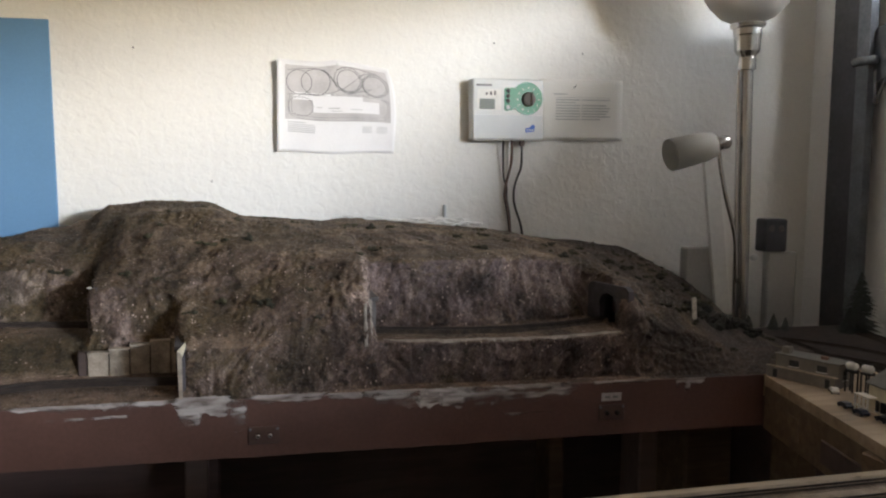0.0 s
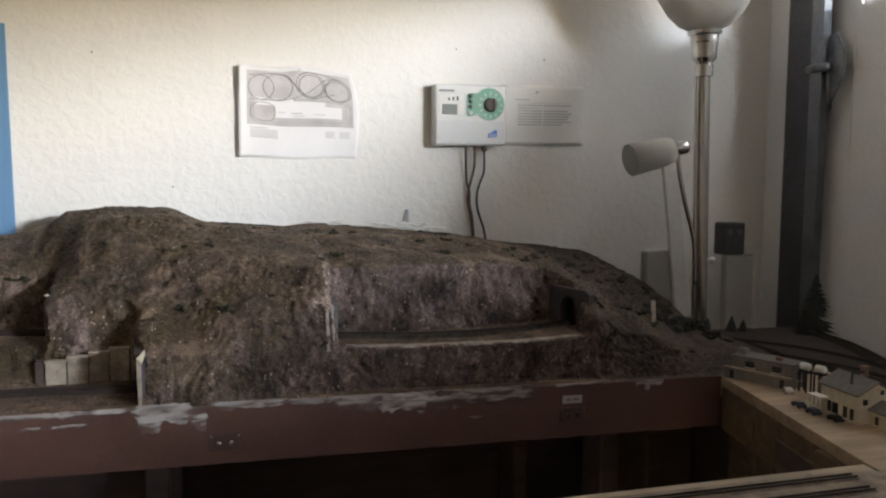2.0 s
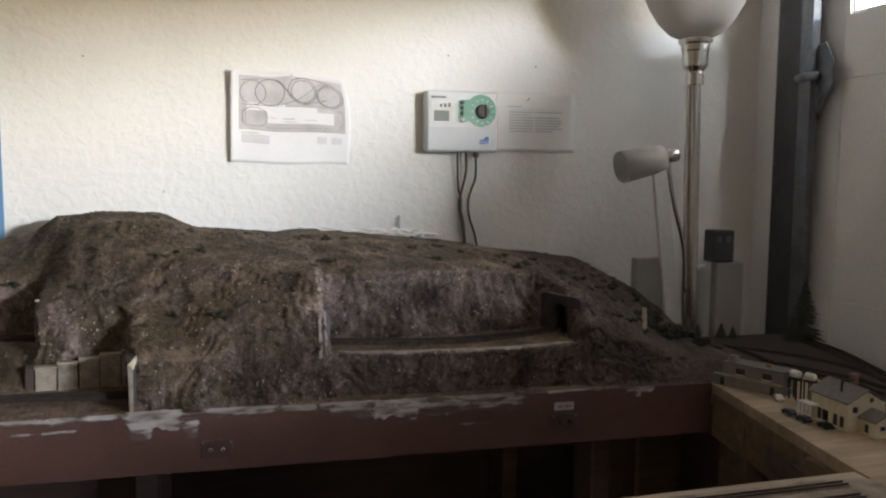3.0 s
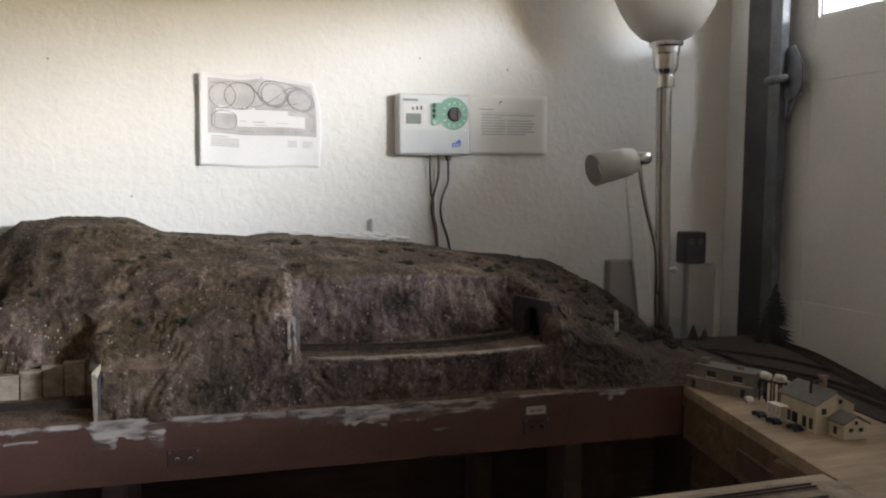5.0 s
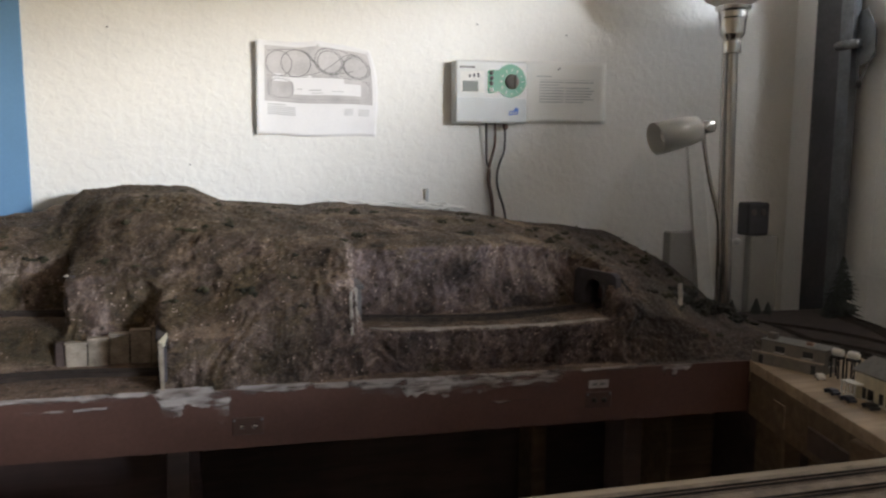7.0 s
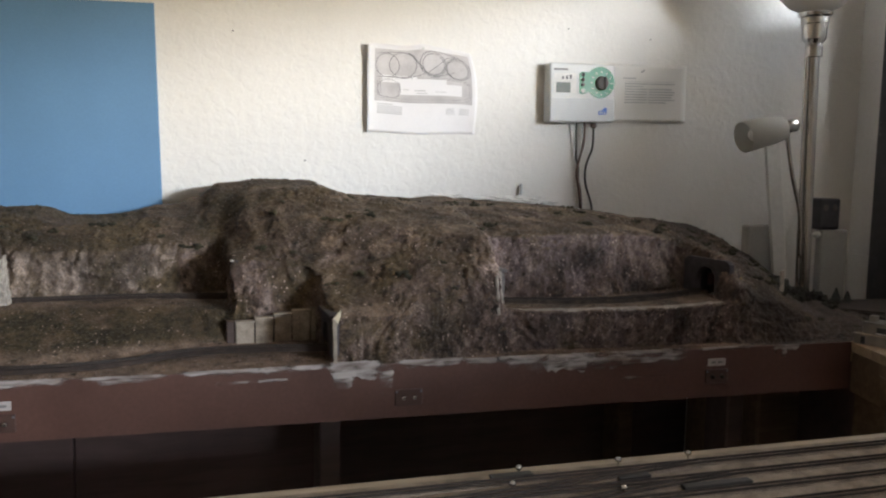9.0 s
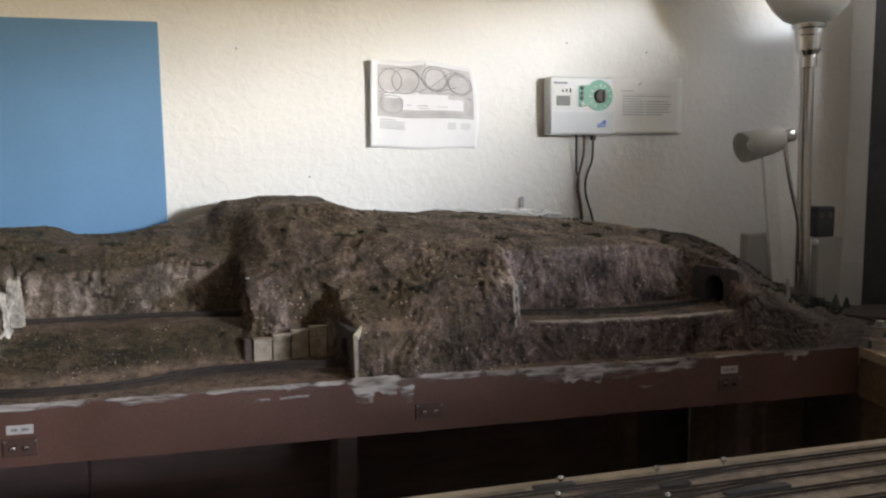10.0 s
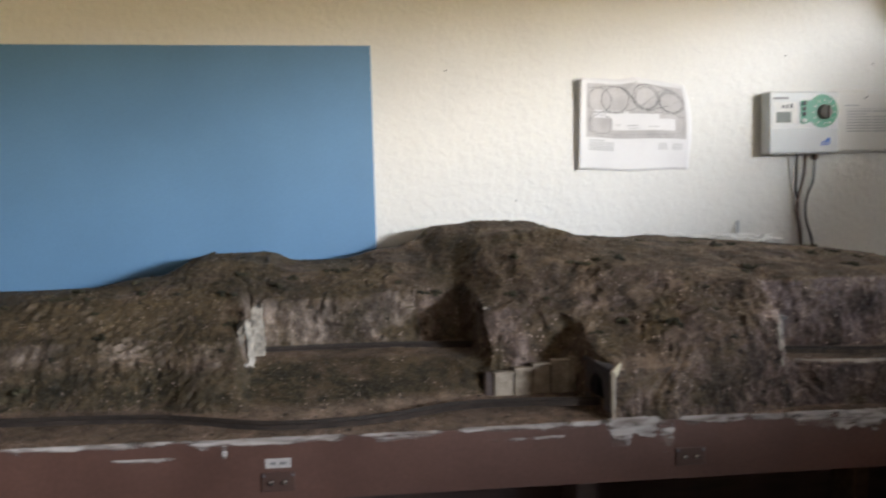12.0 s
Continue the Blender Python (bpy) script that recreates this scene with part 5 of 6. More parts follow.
# ---- train ----
def rail_car(at, mat, label, mark):
    L, W, H = 0.078, 0.0185, 0.0225
    ob = thing("boxcar", at, label, "boxcar", "boxcars")
    body = part("body", box(-L / 2, L / 2, -W / 2, W / 2, 0.0065, 0.0065 + H, 0.0008), mat, ob)
    part("roof", plate([(-W / 2 - 0.0004, 0), (W / 2 + 0.0004, 0), (W / 4, 0.0018), (-W / 4, 0.0018)], L), "black" if mat == "maroon" else "maroon", ob, at=pose(L / 2, 0, 0.0065 + H, 0, 0, 90))
    part("sill", box(-L / 2, L / 2, -W / 2 + 0.002, W / 2 - 0.002, 0.0045, 0.0066), "black", ob)
    for s in (-1, 1):
        part("sliding_door", box(-0.008, 0.008, s * (W / 2 + 0.0004) - 0.0004, s * (W / 2 + 0.0004) + 0.0004, 0.0078, 0.0275), mat, body)
        for k in range(-5, 6):
            if abs(k) > 1:
                part("rib", box(k * 0.0068 - 0.0004, k * 0.0068 + 0.0004, s * (W / 2 + 0.0003) - 0.0003, s * (W / 2 + 0.0003) + 0.0003, 0.0075, 0.028), mat, body)
        if mark == "bars":
            part("herald", lathe([(0, 0.0005), (0.005, 0.0005), (0.005, 0), (0, 0)], 16), "white", body, at=pose(-0.018, s * (W / 2 + 0.0006), 0.018, 90 * s, 0, 0))
            part("lettering_bar", box(0.012, 0.03, s * (W / 2 + 0.0009) - 0.0002, s * (W / 2 + 0.0009) + 0.0002, 0.016, 0.0195), "white", body)
        else:
            part("emblem", plate([(-0.03, 0.004), (-0.012, 0.010), (-0.03, 0.017), (0.005, 0.012), (0.03, 0.018), (0.012, 0.009), (0.03, 0.004), (-0.005, 0.0075)], 0.0005), "black", body, at=pose(0, s * (W / 2 + 0.0008) - 0.00025, 0.008))
        tr = part("bogie", box(s * 0.026 - 0.009, s * 0.026 + 0.009, -0.006, 0.006, 0.003, 0.0055), "black", ob)
        for dx in (-0.006, 0.006):
            part("wheelset", lathe([(0, -0.0062), (0.003, -0.0062), (0.003, -0.0045), (0.0007, -0.0043), (0.0007, 0.0043), (0.003, 0.0045), (0.003, 0.0062), (0, 0.0062)], 12), "rail", tr, at=pose(s * 0.026 + dx, 0, 0.003, 90, 0, 0))
    return ob


rail_car(pose(0.616, 1.691, T3 + 0.0074, 0, 0, 26), "maroon", "dark maroon model boxcar just inside the tunnel mouth", "bars")
rail_car(pose(0.688, 1.729, T3 + 0.0060, 0, 0, 28), "yellow", "yellow model boxcar with a black emblem deep in the tunnel", "emblem")


# ---- shrubs, posts and trees ----
def clump(seed, n=9, r=0.0055):
    """A foam shrub: many small ragged tufts."""
    rnd = random.Random(seed)
    bm = bmesh.new()
    for _ in range(n):
        q = bmesh.new()
        bmesh.ops.create_icosphere(q, subdivisions=1, radius=r * rnd.uniform(0.4, 0.75))
        for v in q.verts:
            v.co *= rnd.uniform(0.65, 1.35)
        merge(bm, q, Matrix.Translation((rnd.gauss(0, r * 0.75), rnd.gauss(0, r * 0.75), abs(rnd.gauss(0, r * 0.45)))))
    return bm


def ground_at(x, y):
    """The height of the mountain at (x, y)."""
    hit, place, normal, _ = mountain.ray_cast(Vector((x, y, 2.0)), Vector((0, 0, -1)))
    return (place, normal) if hit else (None, None)


meshes = [mesh_of(clump(k), M["shrub"], "foam_shrub") for k in range(7)]
rnd = random.Random(11)
made = 0
while made < 270:
    x = rnd.uniform(-1.35, 0.98) if made < 215 else rnd.uniform(0.60, 1.0)
    y = 2.20 - abs(rnd.gauss(0, 0.36))
    if y < front_y(x) + 0.02:
        continue
    place, normal = ground_at(x, y)
    if place is None or (normal.z < 0.35 and rnd.random() > 0.25):
        continue
    if (-0.72 < x < -0.36 and 1.79 < y < 1.90) or (0.1 < x < 0.56 and y < 1.69) or (x < -0.2 and y < 1.70 and rnd.random() > 0.15):
        continue
    ob = new("foam_shrub", meshes[made % 7])
    k = rnd.choice((0.6, 0.75, 0.9, 1.15, 1.45)) * (0.55 if y > 2.02 else 1.0)
    ob.matrix_world = Matrix.Translation(place - Vector((0, 0, 0.001))) @ Matrix.Rotation(rnd.uniform(0, 6.28), 4, "Z") @ Matrix.Diagonal((k * rnd.uniform(0.9, 1.6), k, k * 0.75, 1))
    tagged(ob, "tiny dark olive foam shrub glued to the mountain", "shrub", group="mountain shrubs")
    made += 1


thicket = [mesh_of(clump(40 + k, 26, 0.011), M["thicket"], "thicket_bush") for k in range(4)]
for k, (x, y) in enumerate(((0.80, 1.72), (0.825, 1.70), (0.845, 1.735), (0.87, 1.72), (0.80, 1.76), (0.835, 1.775), (0.885, 1.76), (0.915, 1.74), (0.90, 1.69), (0.94, 1.78), (0.865, 1.81), (0.775, 1.70))):
    place, _ = ground_at(x, y)
    ob = new("thicket_bush", thicket[k % 4])
    ob.matrix_world = Matrix.Translation(place) @ Matrix.Rotation(k * 1.3, 4, "Z") @ Matrix.Diagonal((1.0, 1.0, 0.9 + 0.12 * (k % 4), 1))
    tagged(ob, "dark green foam bush in a thicket at the mountain's foot", "bush", group="thicket bushes")


def conifer(at, h, label):
    ob = thing("model_conifer", at, label, "model tree", "model conifers")
    part("trunk", lathe([(0.0035, 0), (0.0022, h * 0.6), (0.0006, h)], 8), "tie", ob)
    rnd = random.Random(int(h * 1e4))
    bm = bmesh.new()
    for k in range(420):
        t = 0.06 + 0.94 * (k / 420)
        reach = 0.44 * h * (1 - t) ** 0.85 * rnd.uniform(0.6, 1.1) + 0.002
        a = rnd.uniform(0, 6.283)
        d = Vector((math.cos(a), math.sin(a), -0.25 + rnd.uniform(-0.15, 0.15)))
        s = Vector((-math.sin(a), math.cos(a), 0)) * (0.006 * (1.2 - t) + 0.001)
        base = Vector((0, 0, t * h))
        v = [bm.verts.new(p) for p in (base + s * 0.4, base + d * reach * 0.6 + s, base + d * reach, base + d * reach * 0.6 - s, base - s * 0.4)]
        w = bm.verts.new(base + d * reach * 0.5 + Vector((0, 0, 0.003)))
        for i in range(5):
            bm.faces.new((v[i], v[(i + 1) % 5], w))
    part("crown", bm, "conifer", ob)
    return ob


conifer(pose(1.300, 1.845, BENCH_Z - 0.001), 0.142, "dark green model conifer at the bench's far corner")
conifer(pose(1.262, 1.835, BENCH_Z - 0.001), 0.062, "small dark green model conifer at the bench's far corner")
for x, y, h in ((1.06, 1.925, 0.034), (1.12, 1.915, 0.038), (1.145, 1.905, 0.03)):
    conifer(pose(x, y, BENCH_Z - 0.001), h, "tiny dark model conifer at the bench's back edge")

post, _ = ground_at(0.742, 1.665)
stick = part("plaster_post", box(-0.0045, 0.0045, -0.002, 0.002, -0.045, 0.030, 0.001), "bare_plaster", at=Matrix.Translation(post) @ pose(0.004, -0.012, 0.004, 6, -8, 0))
tagged(stick, "slanting white plaster stick poking from the hillside", "stick")
for k, (x, y, s) in enumerate(((0.17, 2.25, 0.022), (0.225, 2.24, 0.026), (0.28, 2.228, 0.024), (0.325, 2.22, 0.034), (0.372, 2.212, 0.056), (0.412, 2.212, 0.060), (0.452, 2.22, 0.040))):
    p, _ = ground_at(x, y)
    c = bmesh.new()
    bmesh.ops.create_icosphere(c, subdivisions=3, radius=s * 0.55)
    for v in c.verts:
        v.co *= 0.8 + 0.55 * noise.noise(v.co * 70 + Vector((k * 5.0, 0, 0))) + 0.25 * noise.noise(v.co * 190)
    bit = part("plaster_crust", c, "white", at=Matrix.Translation(p) @ pose(0, 0, 0.006) @ Matrix.Diagonal((1.9, 0.7, 0.38, 1)))
    tagged(bit, "bare white plaster crust where the mountain meets the wall", "plaster crust", group="plaster crusts")


def lip_crust(x0, x1, seed):
    """A pale plaster edge along the front of the cut shelf."""
    bm = bmesh.new()
    rows = []
    n = int((x1 - x0) / 0.004)
    for i in range(n + 1):
        x = x0 + (x1 - x0) * i / n
        y = float(landform(np.array([x]))[2][0][0]) + 0.004 + 0.002 * noise.noise((x * 60, seed, 0))
        w = 0.0105 * max(0.15, min(1, 6 * i / n, 6 * (1 - i / n))) * (0.8 + 0.7 * noise.noise((x * 90, 3, seed)))
        row = []
        for q, up in ((-0.35, 0.0), (0.0, 0.0016), (0.6, 0.0018), (1.0, 0.0)):
            place, _ = ground_at(x, y + w * q)
            row.append(bm.verts.new((x, y + w * q, max(1.1225, place.z) + up if place is not None else 1.126)))
        rows.append(row)
    for a, b in zip(rows, rows[1:]):
        for k in range(3):
            bm.faces.new((a[k], b[k], b[k + 1], a[k + 1]))
    bmesh.ops.recalc_face_normals(bm, faces=bm.faces[:])
    ob = part("plaster_crust", bm, "seam", smooth=True)
    tagged(ob, "pale plaster edge along the front of the cut shelf", "plaster crust", group="plaster crusts")


lip_crust(0.125, 0.40, 2)
lip_crust(0.385, 0.55, 5)


# ---- the town on the side bench ----
B = BENCH_Z


def gable_house(parent, L, W, H, R, wall_mat, roof_mat, over=0.004):
    """Walls from the corner (0, 0) along +y (length) and +x (width); the ridge runs along y."""
    bm = bmesh.new()
    pts = [(0, 0), (W, 0), (W, H), (W / 2, R), (0, H)]
    a = [bm.verts.new((x, 0, z)) for x, z in pts]
    b = [bm.verts.new((x, L, z)) for x, z in pts]
    bm.faces.new(a)
    bm.faces.new(b[::-1])
    for k in range(5):
        bm.faces.new((a[k], b[k], b[(k + 1) % 5], a[(k + 1) % 5]))
    bmesh.ops.recalc_face_normals(bm, faces=bm.faces[:])
    part("shell", bm, wall_mat, parent)
    slope = (R - H) / (W / 2)
    for s in (-1, 1):
        q = bmesh.new()
        x0, x1 = W / 2, W / 2 + s * (W / 2 + over)
        z0, z1 = R + 0.0015, R + 0.0015 - slope * (W / 2 + over)
        v = [q.verts.new(p) for p in ((x0, -over, z0), (x1, -over, z1), (x1, L + over, z1), (x0, L + over, z0))]
        w = [q.verts.new(p.co + Vector((0, 0, 0.0022))) for p in v]
        q.faces.new(v)
        q.faces.new(w[::-1])
        for k in range(4):
            q.faces.new((v[k], w[k], w[(k + 1) % 4], v[(k + 1) % 4]))
        bmesh.ops.recalc_face_normals(q, faces=q.faces[:])
        part("roof_slope", q, roof_mat, parent)


def pane(parent, face, u, z, w, h, at, frame_mat="white"):
    """A small window: dark pane in a frame. face 'x': on the wall x = at, u runs along y; 'y': on y = at, u along x."""
    def bx(u0, u1, z0, z1, d0, d1):
        return box(at - d1, at - d0, u0, u1, z0, z1) if face == "x" else box(u0, u1, at - d1, at - d0, z0, z1)
    win = part("window", bx(u - w / 2, u + w / 2, z, z + h, 0.0002, 0.0008), "hole", parent)
    part("sill", bx(u - w / 2 - 0.0008, u + w / 2 + 0.0008, z - 0.0012, z, 0.0002, 0.0018), frame_mat, win)


house = thing("model_house", pose(0.820, 1.205, B, 0, 0, -6), "cream two-storey model house with grey roof and annex", "model house")
gable_house(house, 0.086, 0.064, 0.043, 0.061, "cream", "roof")
for u, w in ((0.012, 0.008), (0.027, 0.009), (0.050, 0.013), (0.064, 0.008)):
    pane(house, "x", u, 0.004, w, 0.017, 0.0)
pane(house, "y", 0.012, 0.029, 0.008, 0.009, 0.0)
pane(house, "y", 0.040, 0.044, 0.006, 0.007, 0.0)
chim = part("chimney", box(0.036, 0.045, 0.036, 0.045, 0.050, 0.076, 0.0008), "brick", house, "brick chimney")
part("chimney_cap", box(0.0345, 0.0465, 0.0345, 0.0465, 0.076, 0.0785), "brick", chim)
part("stove_pipe", tube([(0.014, 0.034, 0.048), (0.014, 0.034, 0.066), (0.017, 0.034, 0.070), (0.036, 0.038, 0.071)], 0.002, steps=4), "black", house)
part("porch_roof", box(-0.016, 0.0, 0.066, 0.098, 0.0235, 0.0255), "white", house, "flat white porch roof")
for u in (0.067, 0.077, 0.087, 0.097):
    part("porch_post", box(-0.0155, -0.0135, u - 0.001, u + 0.001, 0, 0.0235), "white", house)
part("porch_rail", box(-0.0155, -0.014, 0.068, 0.096, 0.007, 0.0085), "white", house)
annex = thing("model_annex", pose(0.836, 1.168, B, 0, 0, -6), "low cream annex with grey gable roof beside the house", "model annex")
gable_house(annex, 0.032, 0.041, 0.022, 0.033, "cream", "roof", 0.003)
pane(annex, "y", 0.012, 0.011, 0.007, 0.006, 0.0)
pane(annex, "y", 0.029, 0.011, 0.007, 0.006, 0.0)
pane(annex, "x", 0.018, 0.004, 0.007, 0.012, 0.0)
part("vent", lathe([(0, 0.001), (0.003, 0.0008), (0.003, 0), (0, 0)], 12), "hole", annex, at=pose(0.0205, 0, 0.0245, 90, 0, 0))

depot = thing("model_depot", pose(0.864, 1.404, B, 0, 0, 21), "grey flat-roofed model depot with loading dock", "model depot")
part("shell", box(0.010, 0.054, 0, 0.118, 0, 0.041, 0.0006), "grey_wall", depot)
rf = part("roof", box(0.008, 0.056, -0.002, 0.120, 0.041, 0.0435, 0.0005), "roof", depot)
part("roof_unit", box(0.018, 0.032, 0.098, 0.112, 0.0435, 0.055, 0.001), "grey_wall", rf)
part("roof_unit", box(0.024, 0.032, 0.030, 0.042, 0.0435, 0.049, 0.001), "brick", rf)
for u in (0.030, 0.082):
    pane(depot, "x", u, 0.024, 0.018, 0.011, 0.010)
pane(depot, "y", 0.030, 0.014, 0.012, 0.016, 0.0)
part("dock", box(0, 0.0098, 0.0, 0.130, 0, 0.019, 0.0006), "grey_wall", depot, "grey block loading dock")
part("dock_cap", box(-0.001, 0.0098, -0.001, 0.131, 0.019, 0.0205, 0.0004), "concrete", depot, "pale concrete dock edge")
for u in (0.014, 0.112):
    part("doorway", box(-0.0008, -0.0001, u - 0.004, u + 0.004, 0.001, 0.016), "hole", depot)

for x, y, yaw in ((0.886, 1.392, 10), (0.896, 1.368, 10)):
    tank = thing("model_tank", pose(x, y, B, 0, 0, yaw), "white cylindrical model tank on a dark cradle", "model tank", "model tanks")
    part("drum", lathe([(0, -0.0095), (0.005, -0.009), (0.0062, -0.007), (0.0062, 0.007), (0.005, 0.009), (0, 0.0095)], 18), "white", tank, smooth=True, at=pose(0, 0, 0.044, 90, 0, 0))
    for dx in (-0.006, 0.006):
        for dy in (-0.007, 0.007):
            part("leg", box(dx - 0.001, dx + 0.001, dy - 0.001, dy + 0.001, 0, 0.038), "black", tank)
    part("cradle", box(-0.007, 0.007, -0.009, 0.009, 0.034, 0.037), "black", tank)


def small_car(at, mat, label):
    ob = thing("model_car", at, label, "model car", "model cars")
    bm = plate([(-0.014, 0.0025), (0.014, 0.0025), (0.014, 0.0055), (0.0085, 0.0062), (0.005, 0.0092), (-0.007, 0.0092), (-0.0105, 0.0064), (-0.014, 0.006)], 0.0115)
    bm.transform(pose(0, -0.00575, 0))
    part("body", bm, mat, ob)
    part("side_glass", box(-0.0075, 0.0055, -0.0061, 0.0061, 0.0066, 0.0086), "hole", ob)
    for x in (-0.0085, 0.0085):
        for s in (-1, 1):
            part("wheel", lathe([(0, 0.0015), (0.0026, 0.0012), (0.0026, -0.0012), (0, -0.0015)], 12), "black", ob, at=pose(x, s * 0.0052, 0.0026, 90, 0, 0))
    return ob


small_car(pose(0.852, 1.392, B, 0, 0, 62), "white", "white model car parked beside the depot")
small_car(pose(0.806, 1.312, B, 0, 0, 80), "blue_car", "dark blue model car parked before the house")
small_car(pose(0.800, 1.272, B, 0, 0, 84), "blue_car", "dark blue model car parked before the house")
small_car(pose(0.805, 1.232, B, 0, 0, 82), "black", "black model car parked before the house")

for k, off in enumerate((0.0, 0.032, 0.064)):
    d = Vector((0.42, 0.90, 0)).normalized()
    s = Vector((d.y, -d.x, 0))
    p = Vector((1.045, 1.25, B)) + s * off * (0.4 if k == 0 else 0.8)
    if k < 2:
        railway([p - d * 0.55, p, p + d * 0.32, p + d * 0.52 + s * -0.01, p + d * 0.66 + s * -0.05], "siding behind the model town on the side bench", "ballast")
railway([(0.985, 1.50, B), (1.03, 1.60, B), (1.05, 1.70, B), (1.06, 1.80, B)], "short siding beside the depot on the side bench", "ballast")
for off in (0.0, 0.036):
    railway([(0.905 + off, 1.80, B), (0.962 + off, 1.70, B), (1.018 + off, 1.60, B), (1.055 + off, 1.48, B), (1.050 + off, 1.36, B), (1.020 + off, 1.22, B), (0.975 + off, 1.06, B)], "curving siding between the town and the bench's back edge", "dark_grit")
railway([(0.97, 1.885, B), (1.06, 1.80, B), (1.14, 1.68, B), (1.165, 1.55, B), (1.135, 1.42, B), (1.085, 1.26, B)], "outer siding near the bench's back edge", "dark_grit")
mound = thing("ballast_heap", pose(0.862, 1.585, B), "low brown heap of grit and scrap at the bench corner", "grit heap")
part("heap", clump(91, 40, 0.014), "ballast_pale", mound, at=Matrix.Diagonal((1.6, 1.2, 0.45, 1)))
part("scrap", box(-0.03, 0.03, -0.006, 0.006, 0.002, 0.012, 0.002), "dark_wood", mound, at=pose(0.035, -0.02, 0, 0, 0, 30))
strip = plate([(0.93, 0.565), (1.125, 1.36), (1.295, 1.79), (1.355, 1.925), (1.02, 1.945), (0.99, 1.75), (1.07, 1.62), (0.985, 1.30), (0.83, 0.565)], 0.003, "z")
tagged(part("ground_cover", strip, "dark_grit", at=pose(0, 0, B)), "dark grit ground cover along the bench's back edge", "ground cover", kind="stuff")

# ---- sidings on the near bench ----
NB = 1.044
bed = plate([(-1.0, 0.86), (0.655, 0.86), (0.69, 1.030), (0.60, 1.044), (-1.0, 1.046)], 0.0035, "z")
tagged(part("roadbed", bed, "ballast_grey", at=pose(0, 0, NB)), "broad grey ballast strip under the sidings of the front bench", "ballast", kind="stuff")
NT = NB + 0.0035
for y, label in ((1.019, "outermost siding near the edge of the front bench"), (0.979, "second siding on the front bench"), (0.939, "third siding on the front bench"), (0.899, "fourth siding on the front bench")):
    railway([(-0.98, y, NT), (-0.3, y, NT), (0.2, y, NT), (0.64 - (1.02 - y) * 0.3, y, NT)], label, "ballast_grey", 0.020, 0.0015, "tie_pale")
railway([(-0.26, 0.981, NT + 0.0006), (-0.10, 0.990, NT + 0.0006), (0.02, 1.004, NT + 0.0006), (0.14, 1.0185, NT + 0.0006)], "crossover between two sidings on the front bench", "ballast_grey", 0.018, 0.0015, "tie_pale")
railway([(-0.20, 0.941, NT + 0.0006), (-0.07, 0.950, NT + 0.0006), (0.05, 0.964, NT + 0.0006), (0.16, 0.9785, NT + 0.0006)], "second crossover between sidings on the front bench", "ballast_grey", 0.018, 0.0015, "tie_pale")
for x, y in ((-0.079, 1.041), (0.041, 1.036), (0.132, 1.036), (-0.102, 1.000), (0.007, 0.961)):
    pin = thing("switch_pin", pose(x, y, NB + 0.0034), "bright metal pin standing at a track switch", "pin", "switch pins")
    part("shaft", lathe([(0.0012, 0), (0.0012, 0.006)], 8), "chrome", pin)
    part("head", lathe([(0, 0.011), (0.003, 0.010), (0.0042, 0.0075), (0.003, 0.0052), (0, 0.005)], 12), "chrome", pin, smooth=True)
for x0, x1, y in ((0.075, 0.16, 0.958), (-0.115, -0.065, 1.034), (0.02, 0.06, 1.000)):
    mat_ = part("switch_machine", box(x0, x1, y - 0.006, y + 0.006, NB + 0.0035, NB + 0.0075, 0.0012), "black")
    tagged(mat_, "black switch machine lying between sidings", "switch machine", group="switch machines")
scrap = part("green_turf", clump(77, 26, 0.012), "shrub", at=pose(0.56, 1.03, NB + 0.001) @ Matrix.Diagonal((2.2, 0.8, 0.12, 1)))
tagged(scrap, "flat patch of dark green turf on the plywood", "turf patch")


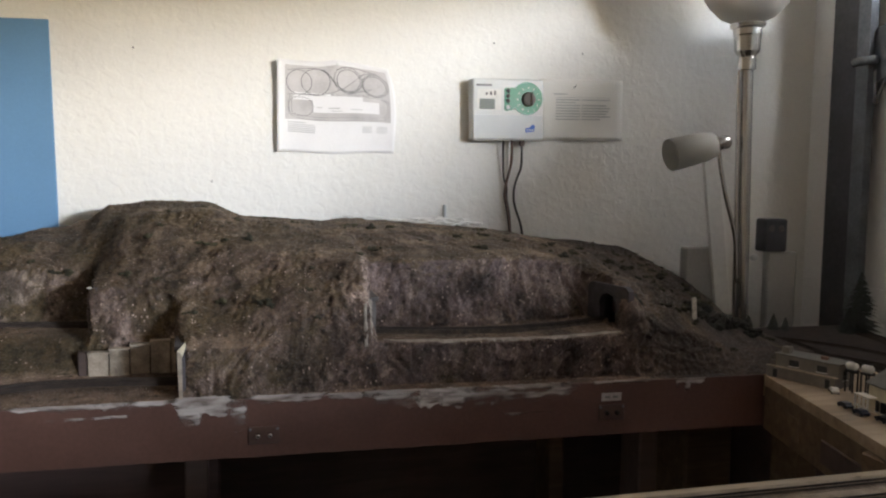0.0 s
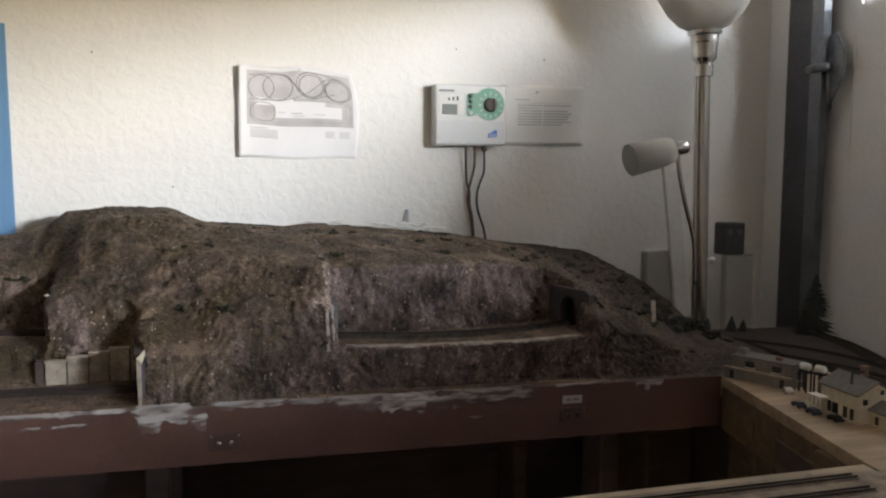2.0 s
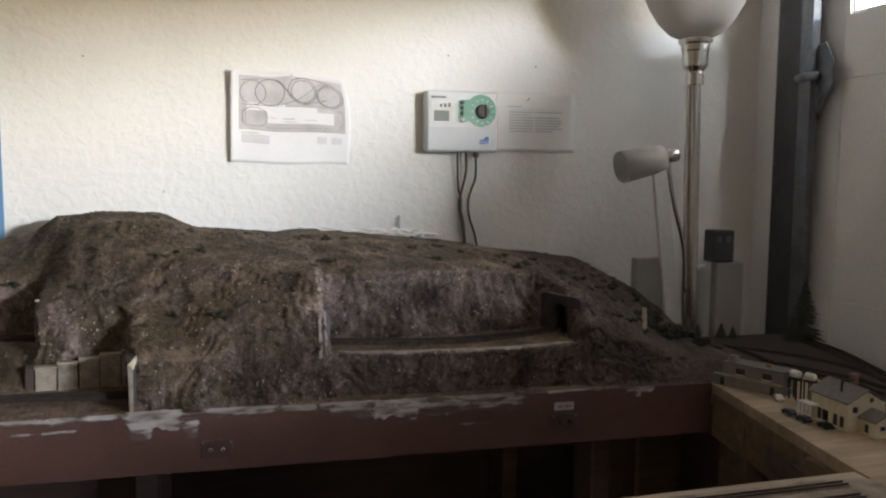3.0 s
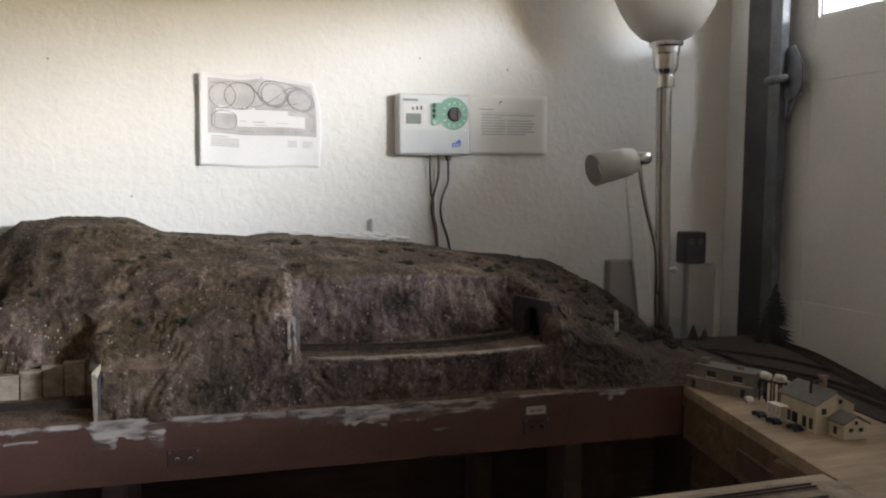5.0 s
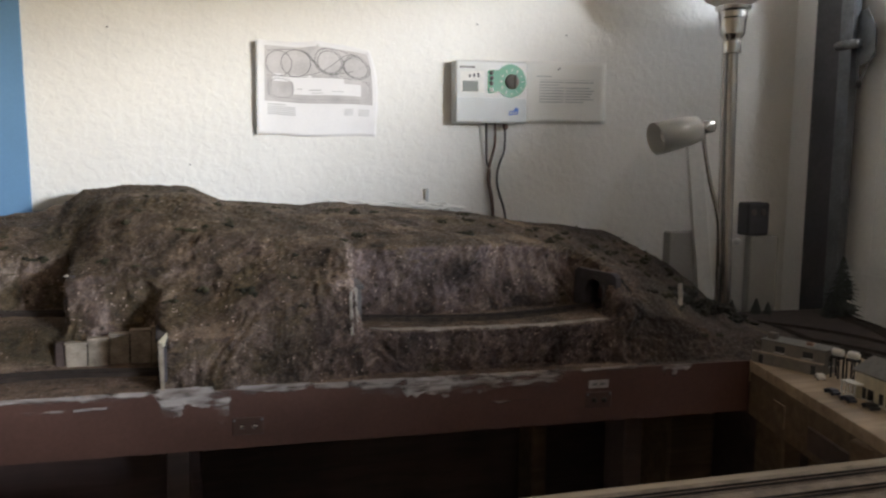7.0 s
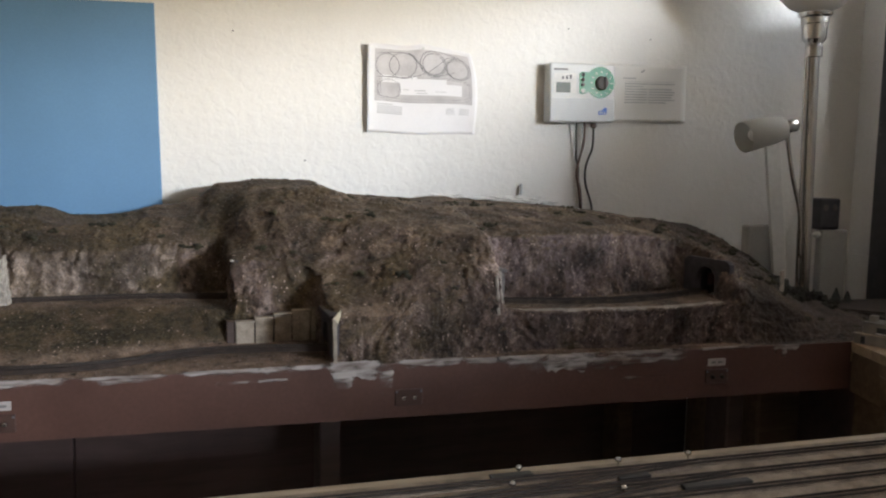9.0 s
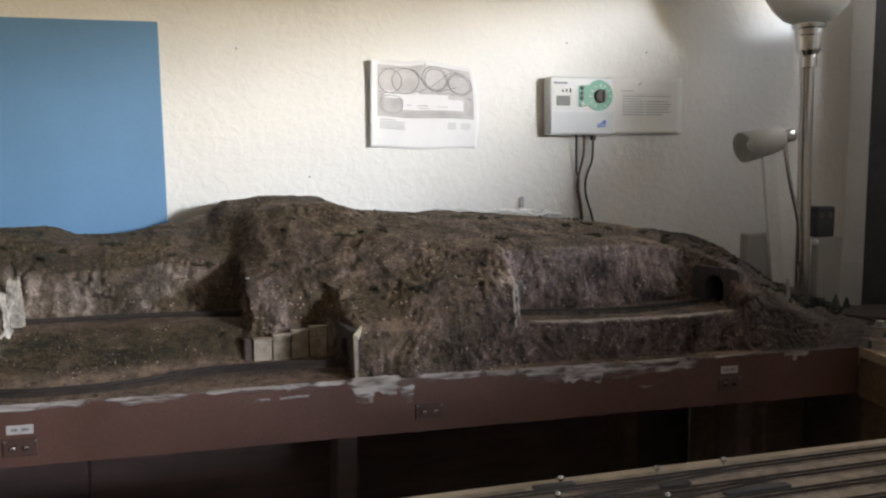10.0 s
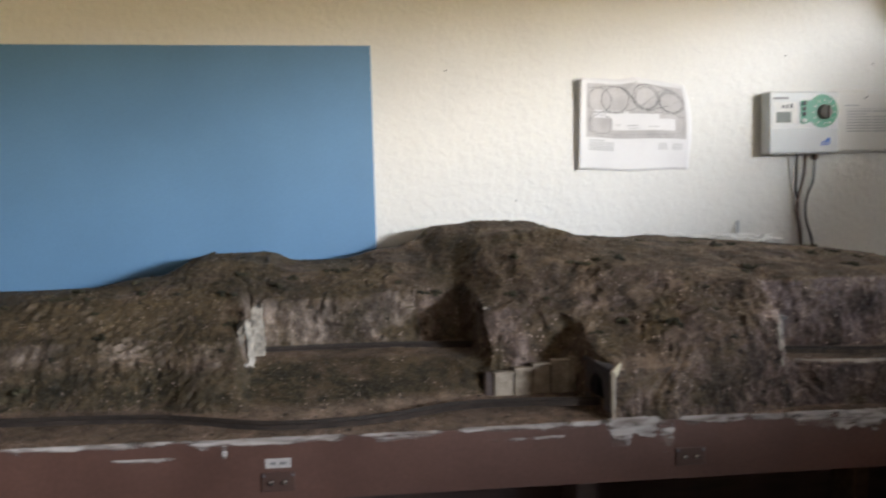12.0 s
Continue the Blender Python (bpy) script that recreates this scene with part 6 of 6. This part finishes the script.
# ---- lamps in the corner ----
def torchiere():
    """A floor lamp with a bowl shade and a smaller reading arm."""
    ob = thing("floor_lamp", pose(1.118, 2.0, 0, 0, -1.4, 0), "brushed nickel torchiere floor lamp with frosted glass bowl", "floor lamp")
    part("base", lathe([(0, 0), (0.13, 0), (0.132, 0.012), (0.12, 0.022), (0.03, 0.03), (0.02, 0.05), (0, 0.05)], 32), "chrome", ob, smooth=True)
    part("pole", lathe([(0.0145, 0.04), (0.0145, 1.665)], 20), "chrome", ob, smooth=True)
    part("pole", lathe([(0.0055, 0.04), (0.0055, 1.655)], 12), "chrome", ob, smooth=True, at=pose(-0.0215, -0.002, 0))
    part("collar", lathe([(0.0145, 1.655), (0.021, 1.657), (0.021, 1.683), (0.0185, 1.687), (0.029, 1.700), (0.031, 1.735), (0.033, 1.738), (0.033, 1.752), (0.040, 1.756), (0.041, 1.763), (0, 1.765)], 56), "chrome", ob)
    bowl = [(0.036, 1.766), (0.062, 1.778), (0.088, 1.805), (0.112, 1.845), (0.134, 1.900), (0.150, 1.955), (0.147, 1.956), (0.130, 1.902), (0.108, 1.848), (0.084, 1.809), (0.058, 1.783), (0.030, 1.771)]
    part("shade", lathe(bowl, 36), "frosted", ob, "frosted white glass bowl", smooth=True)
    part("knob", lathe([(0, 0.018), (0.006, 0.017), (0.0085, 0.010), (0.0065, 0.002), (0, 0)], 14), "white_plastic", ob, smooth=True, at=pose(0.012, -0.014, 1.208, 70, 0, 20))
    part("arm", tube([(-0.025, -0.01, 1.15), (-0.033, -0.015, 1.26), (-0.064, -0.02, 1.36), (-0.081, -0.02, 1.44), (-0.084, -0.02, 1.475)], 0.0052), "chrome", ob, smooth=True)
    cap = part("cap", lathe([(0, -0.005), (0.014, -0.005), (0.0165, 0), (0.0165, 0.034), (0.012, 0.038), (0, 0.038)], 20), "chrome", ob, "chrome lamp socket", smooth=True, at=pose(-0.064, -0.02, 1.487, 0, -100, 0))
    part("reading_shade", lathe([(0.017, 0.0), (0.030, 0.004), (0.035, 0.03), (0.038, 0.115), (0.036, 0.115), (0.033, 0.031), (0.026, 0.007)], 26), "clear", ob, "clear frosted glass cylinder", smooth=True, at=pose(-0.098, -0.02, 1.481, 0, -102, 0))
    part("bulb", lathe([(0.010, 0.0), (0.012, 0.02), (0.020, 0.045), (0.021, 0.065), (0.014, 0.082), (0, 0.088)], 18), "white", ob, smooth=True, at=pose(-0.107, -0.02, 1.479, 0, -102, 0))
    return ob


torchiere()

# ---- things leaning behind the bench ----
for (x0, x1, y, z1, yaw, label, mat) in ((1.02, 1.118, 2.14, 1.222, 3, "pale flat carton standing behind the bench", "carton"),
                                         (1.278, 1.362, 2.16, 1.205, -6, "pale grey carton standing behind the bench", "carton")):
    bm = box(0, x1 - x0, 0, 0.03, 0.3, z1, 0.004)
    st = part("carton", bm, mat, at=pose(x0, y, 0, 0, 0, yaw))
    tagged(st, label, "carton")
slat = part("leaning_slat", box(-0.022, 0.022, 0, 0.012, 0, 1.17, 0.002), "white", at=pose(1.232, 2.135, 0.302, 0, -7.6, 0))
tagged(slat, "long pale wooden slat leaning in the corner behind the lamp", "slat")
spk = thing("black_charger", pose(1.262, 2.15, 1.206), "black plastic charger on top of a pale carton", "charger")
part("case", box(0, 0.066, 0, 0.05, 0, 0.088, 0.006, seg=2), "dull_black", spk)
for dx in (0.016, 0.046):
    part("lamp_eye", lathe([(0, 0.002), (0.008, 0.0015), (0.009, 0), (0, 0)], 14), "dial", spk, at=pose(dx, 0, 0.062, 90, 0, 0))
stand = thing("carton_stand", pose(1.0, 2.10, 0), "low dark wooden stand behind the bench carrying cartons", "stand")
part("stand_top", box(0, 0.40, 0.02, 0.19, 0.28, 0.30), "dark_wood", stand)
for x in (0.02, 0.34):
    part("leg", box(x, x + 0.04, 0.04, 0.16, 0, 0.28), "dark_wood", stand)
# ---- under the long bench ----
# stands in for a dark recessed panel; doors and handles are added
cab = thing("stand_in_cabinet", pose(-0.14, 0, 0), "dark brown cabinet standing in for a panel in the shade under the bench", "cabinet")
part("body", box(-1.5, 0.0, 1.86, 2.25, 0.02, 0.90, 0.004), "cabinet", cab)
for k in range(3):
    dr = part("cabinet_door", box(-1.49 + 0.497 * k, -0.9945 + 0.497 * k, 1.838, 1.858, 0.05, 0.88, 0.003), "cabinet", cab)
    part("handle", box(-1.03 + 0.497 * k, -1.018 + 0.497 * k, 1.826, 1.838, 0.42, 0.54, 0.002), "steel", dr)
for x0, x1, z1, mat in ((0.86, 0.98, 0.86, "edge_wood"),):
    bx = thing("storage_box", pose(x0, 1.85, 0), "brown upright box on the floor beneath the bench corner", "box")
    part("body", box(0, x1 - x0, 0, 0.3, 0.0, z1, 0.006), mat, bx)
    part("lid", box(-0.006, x1 - x0 + 0.006, -0.006, 0.306, z1, z1 + 0.03, 0.006), mat, bx)
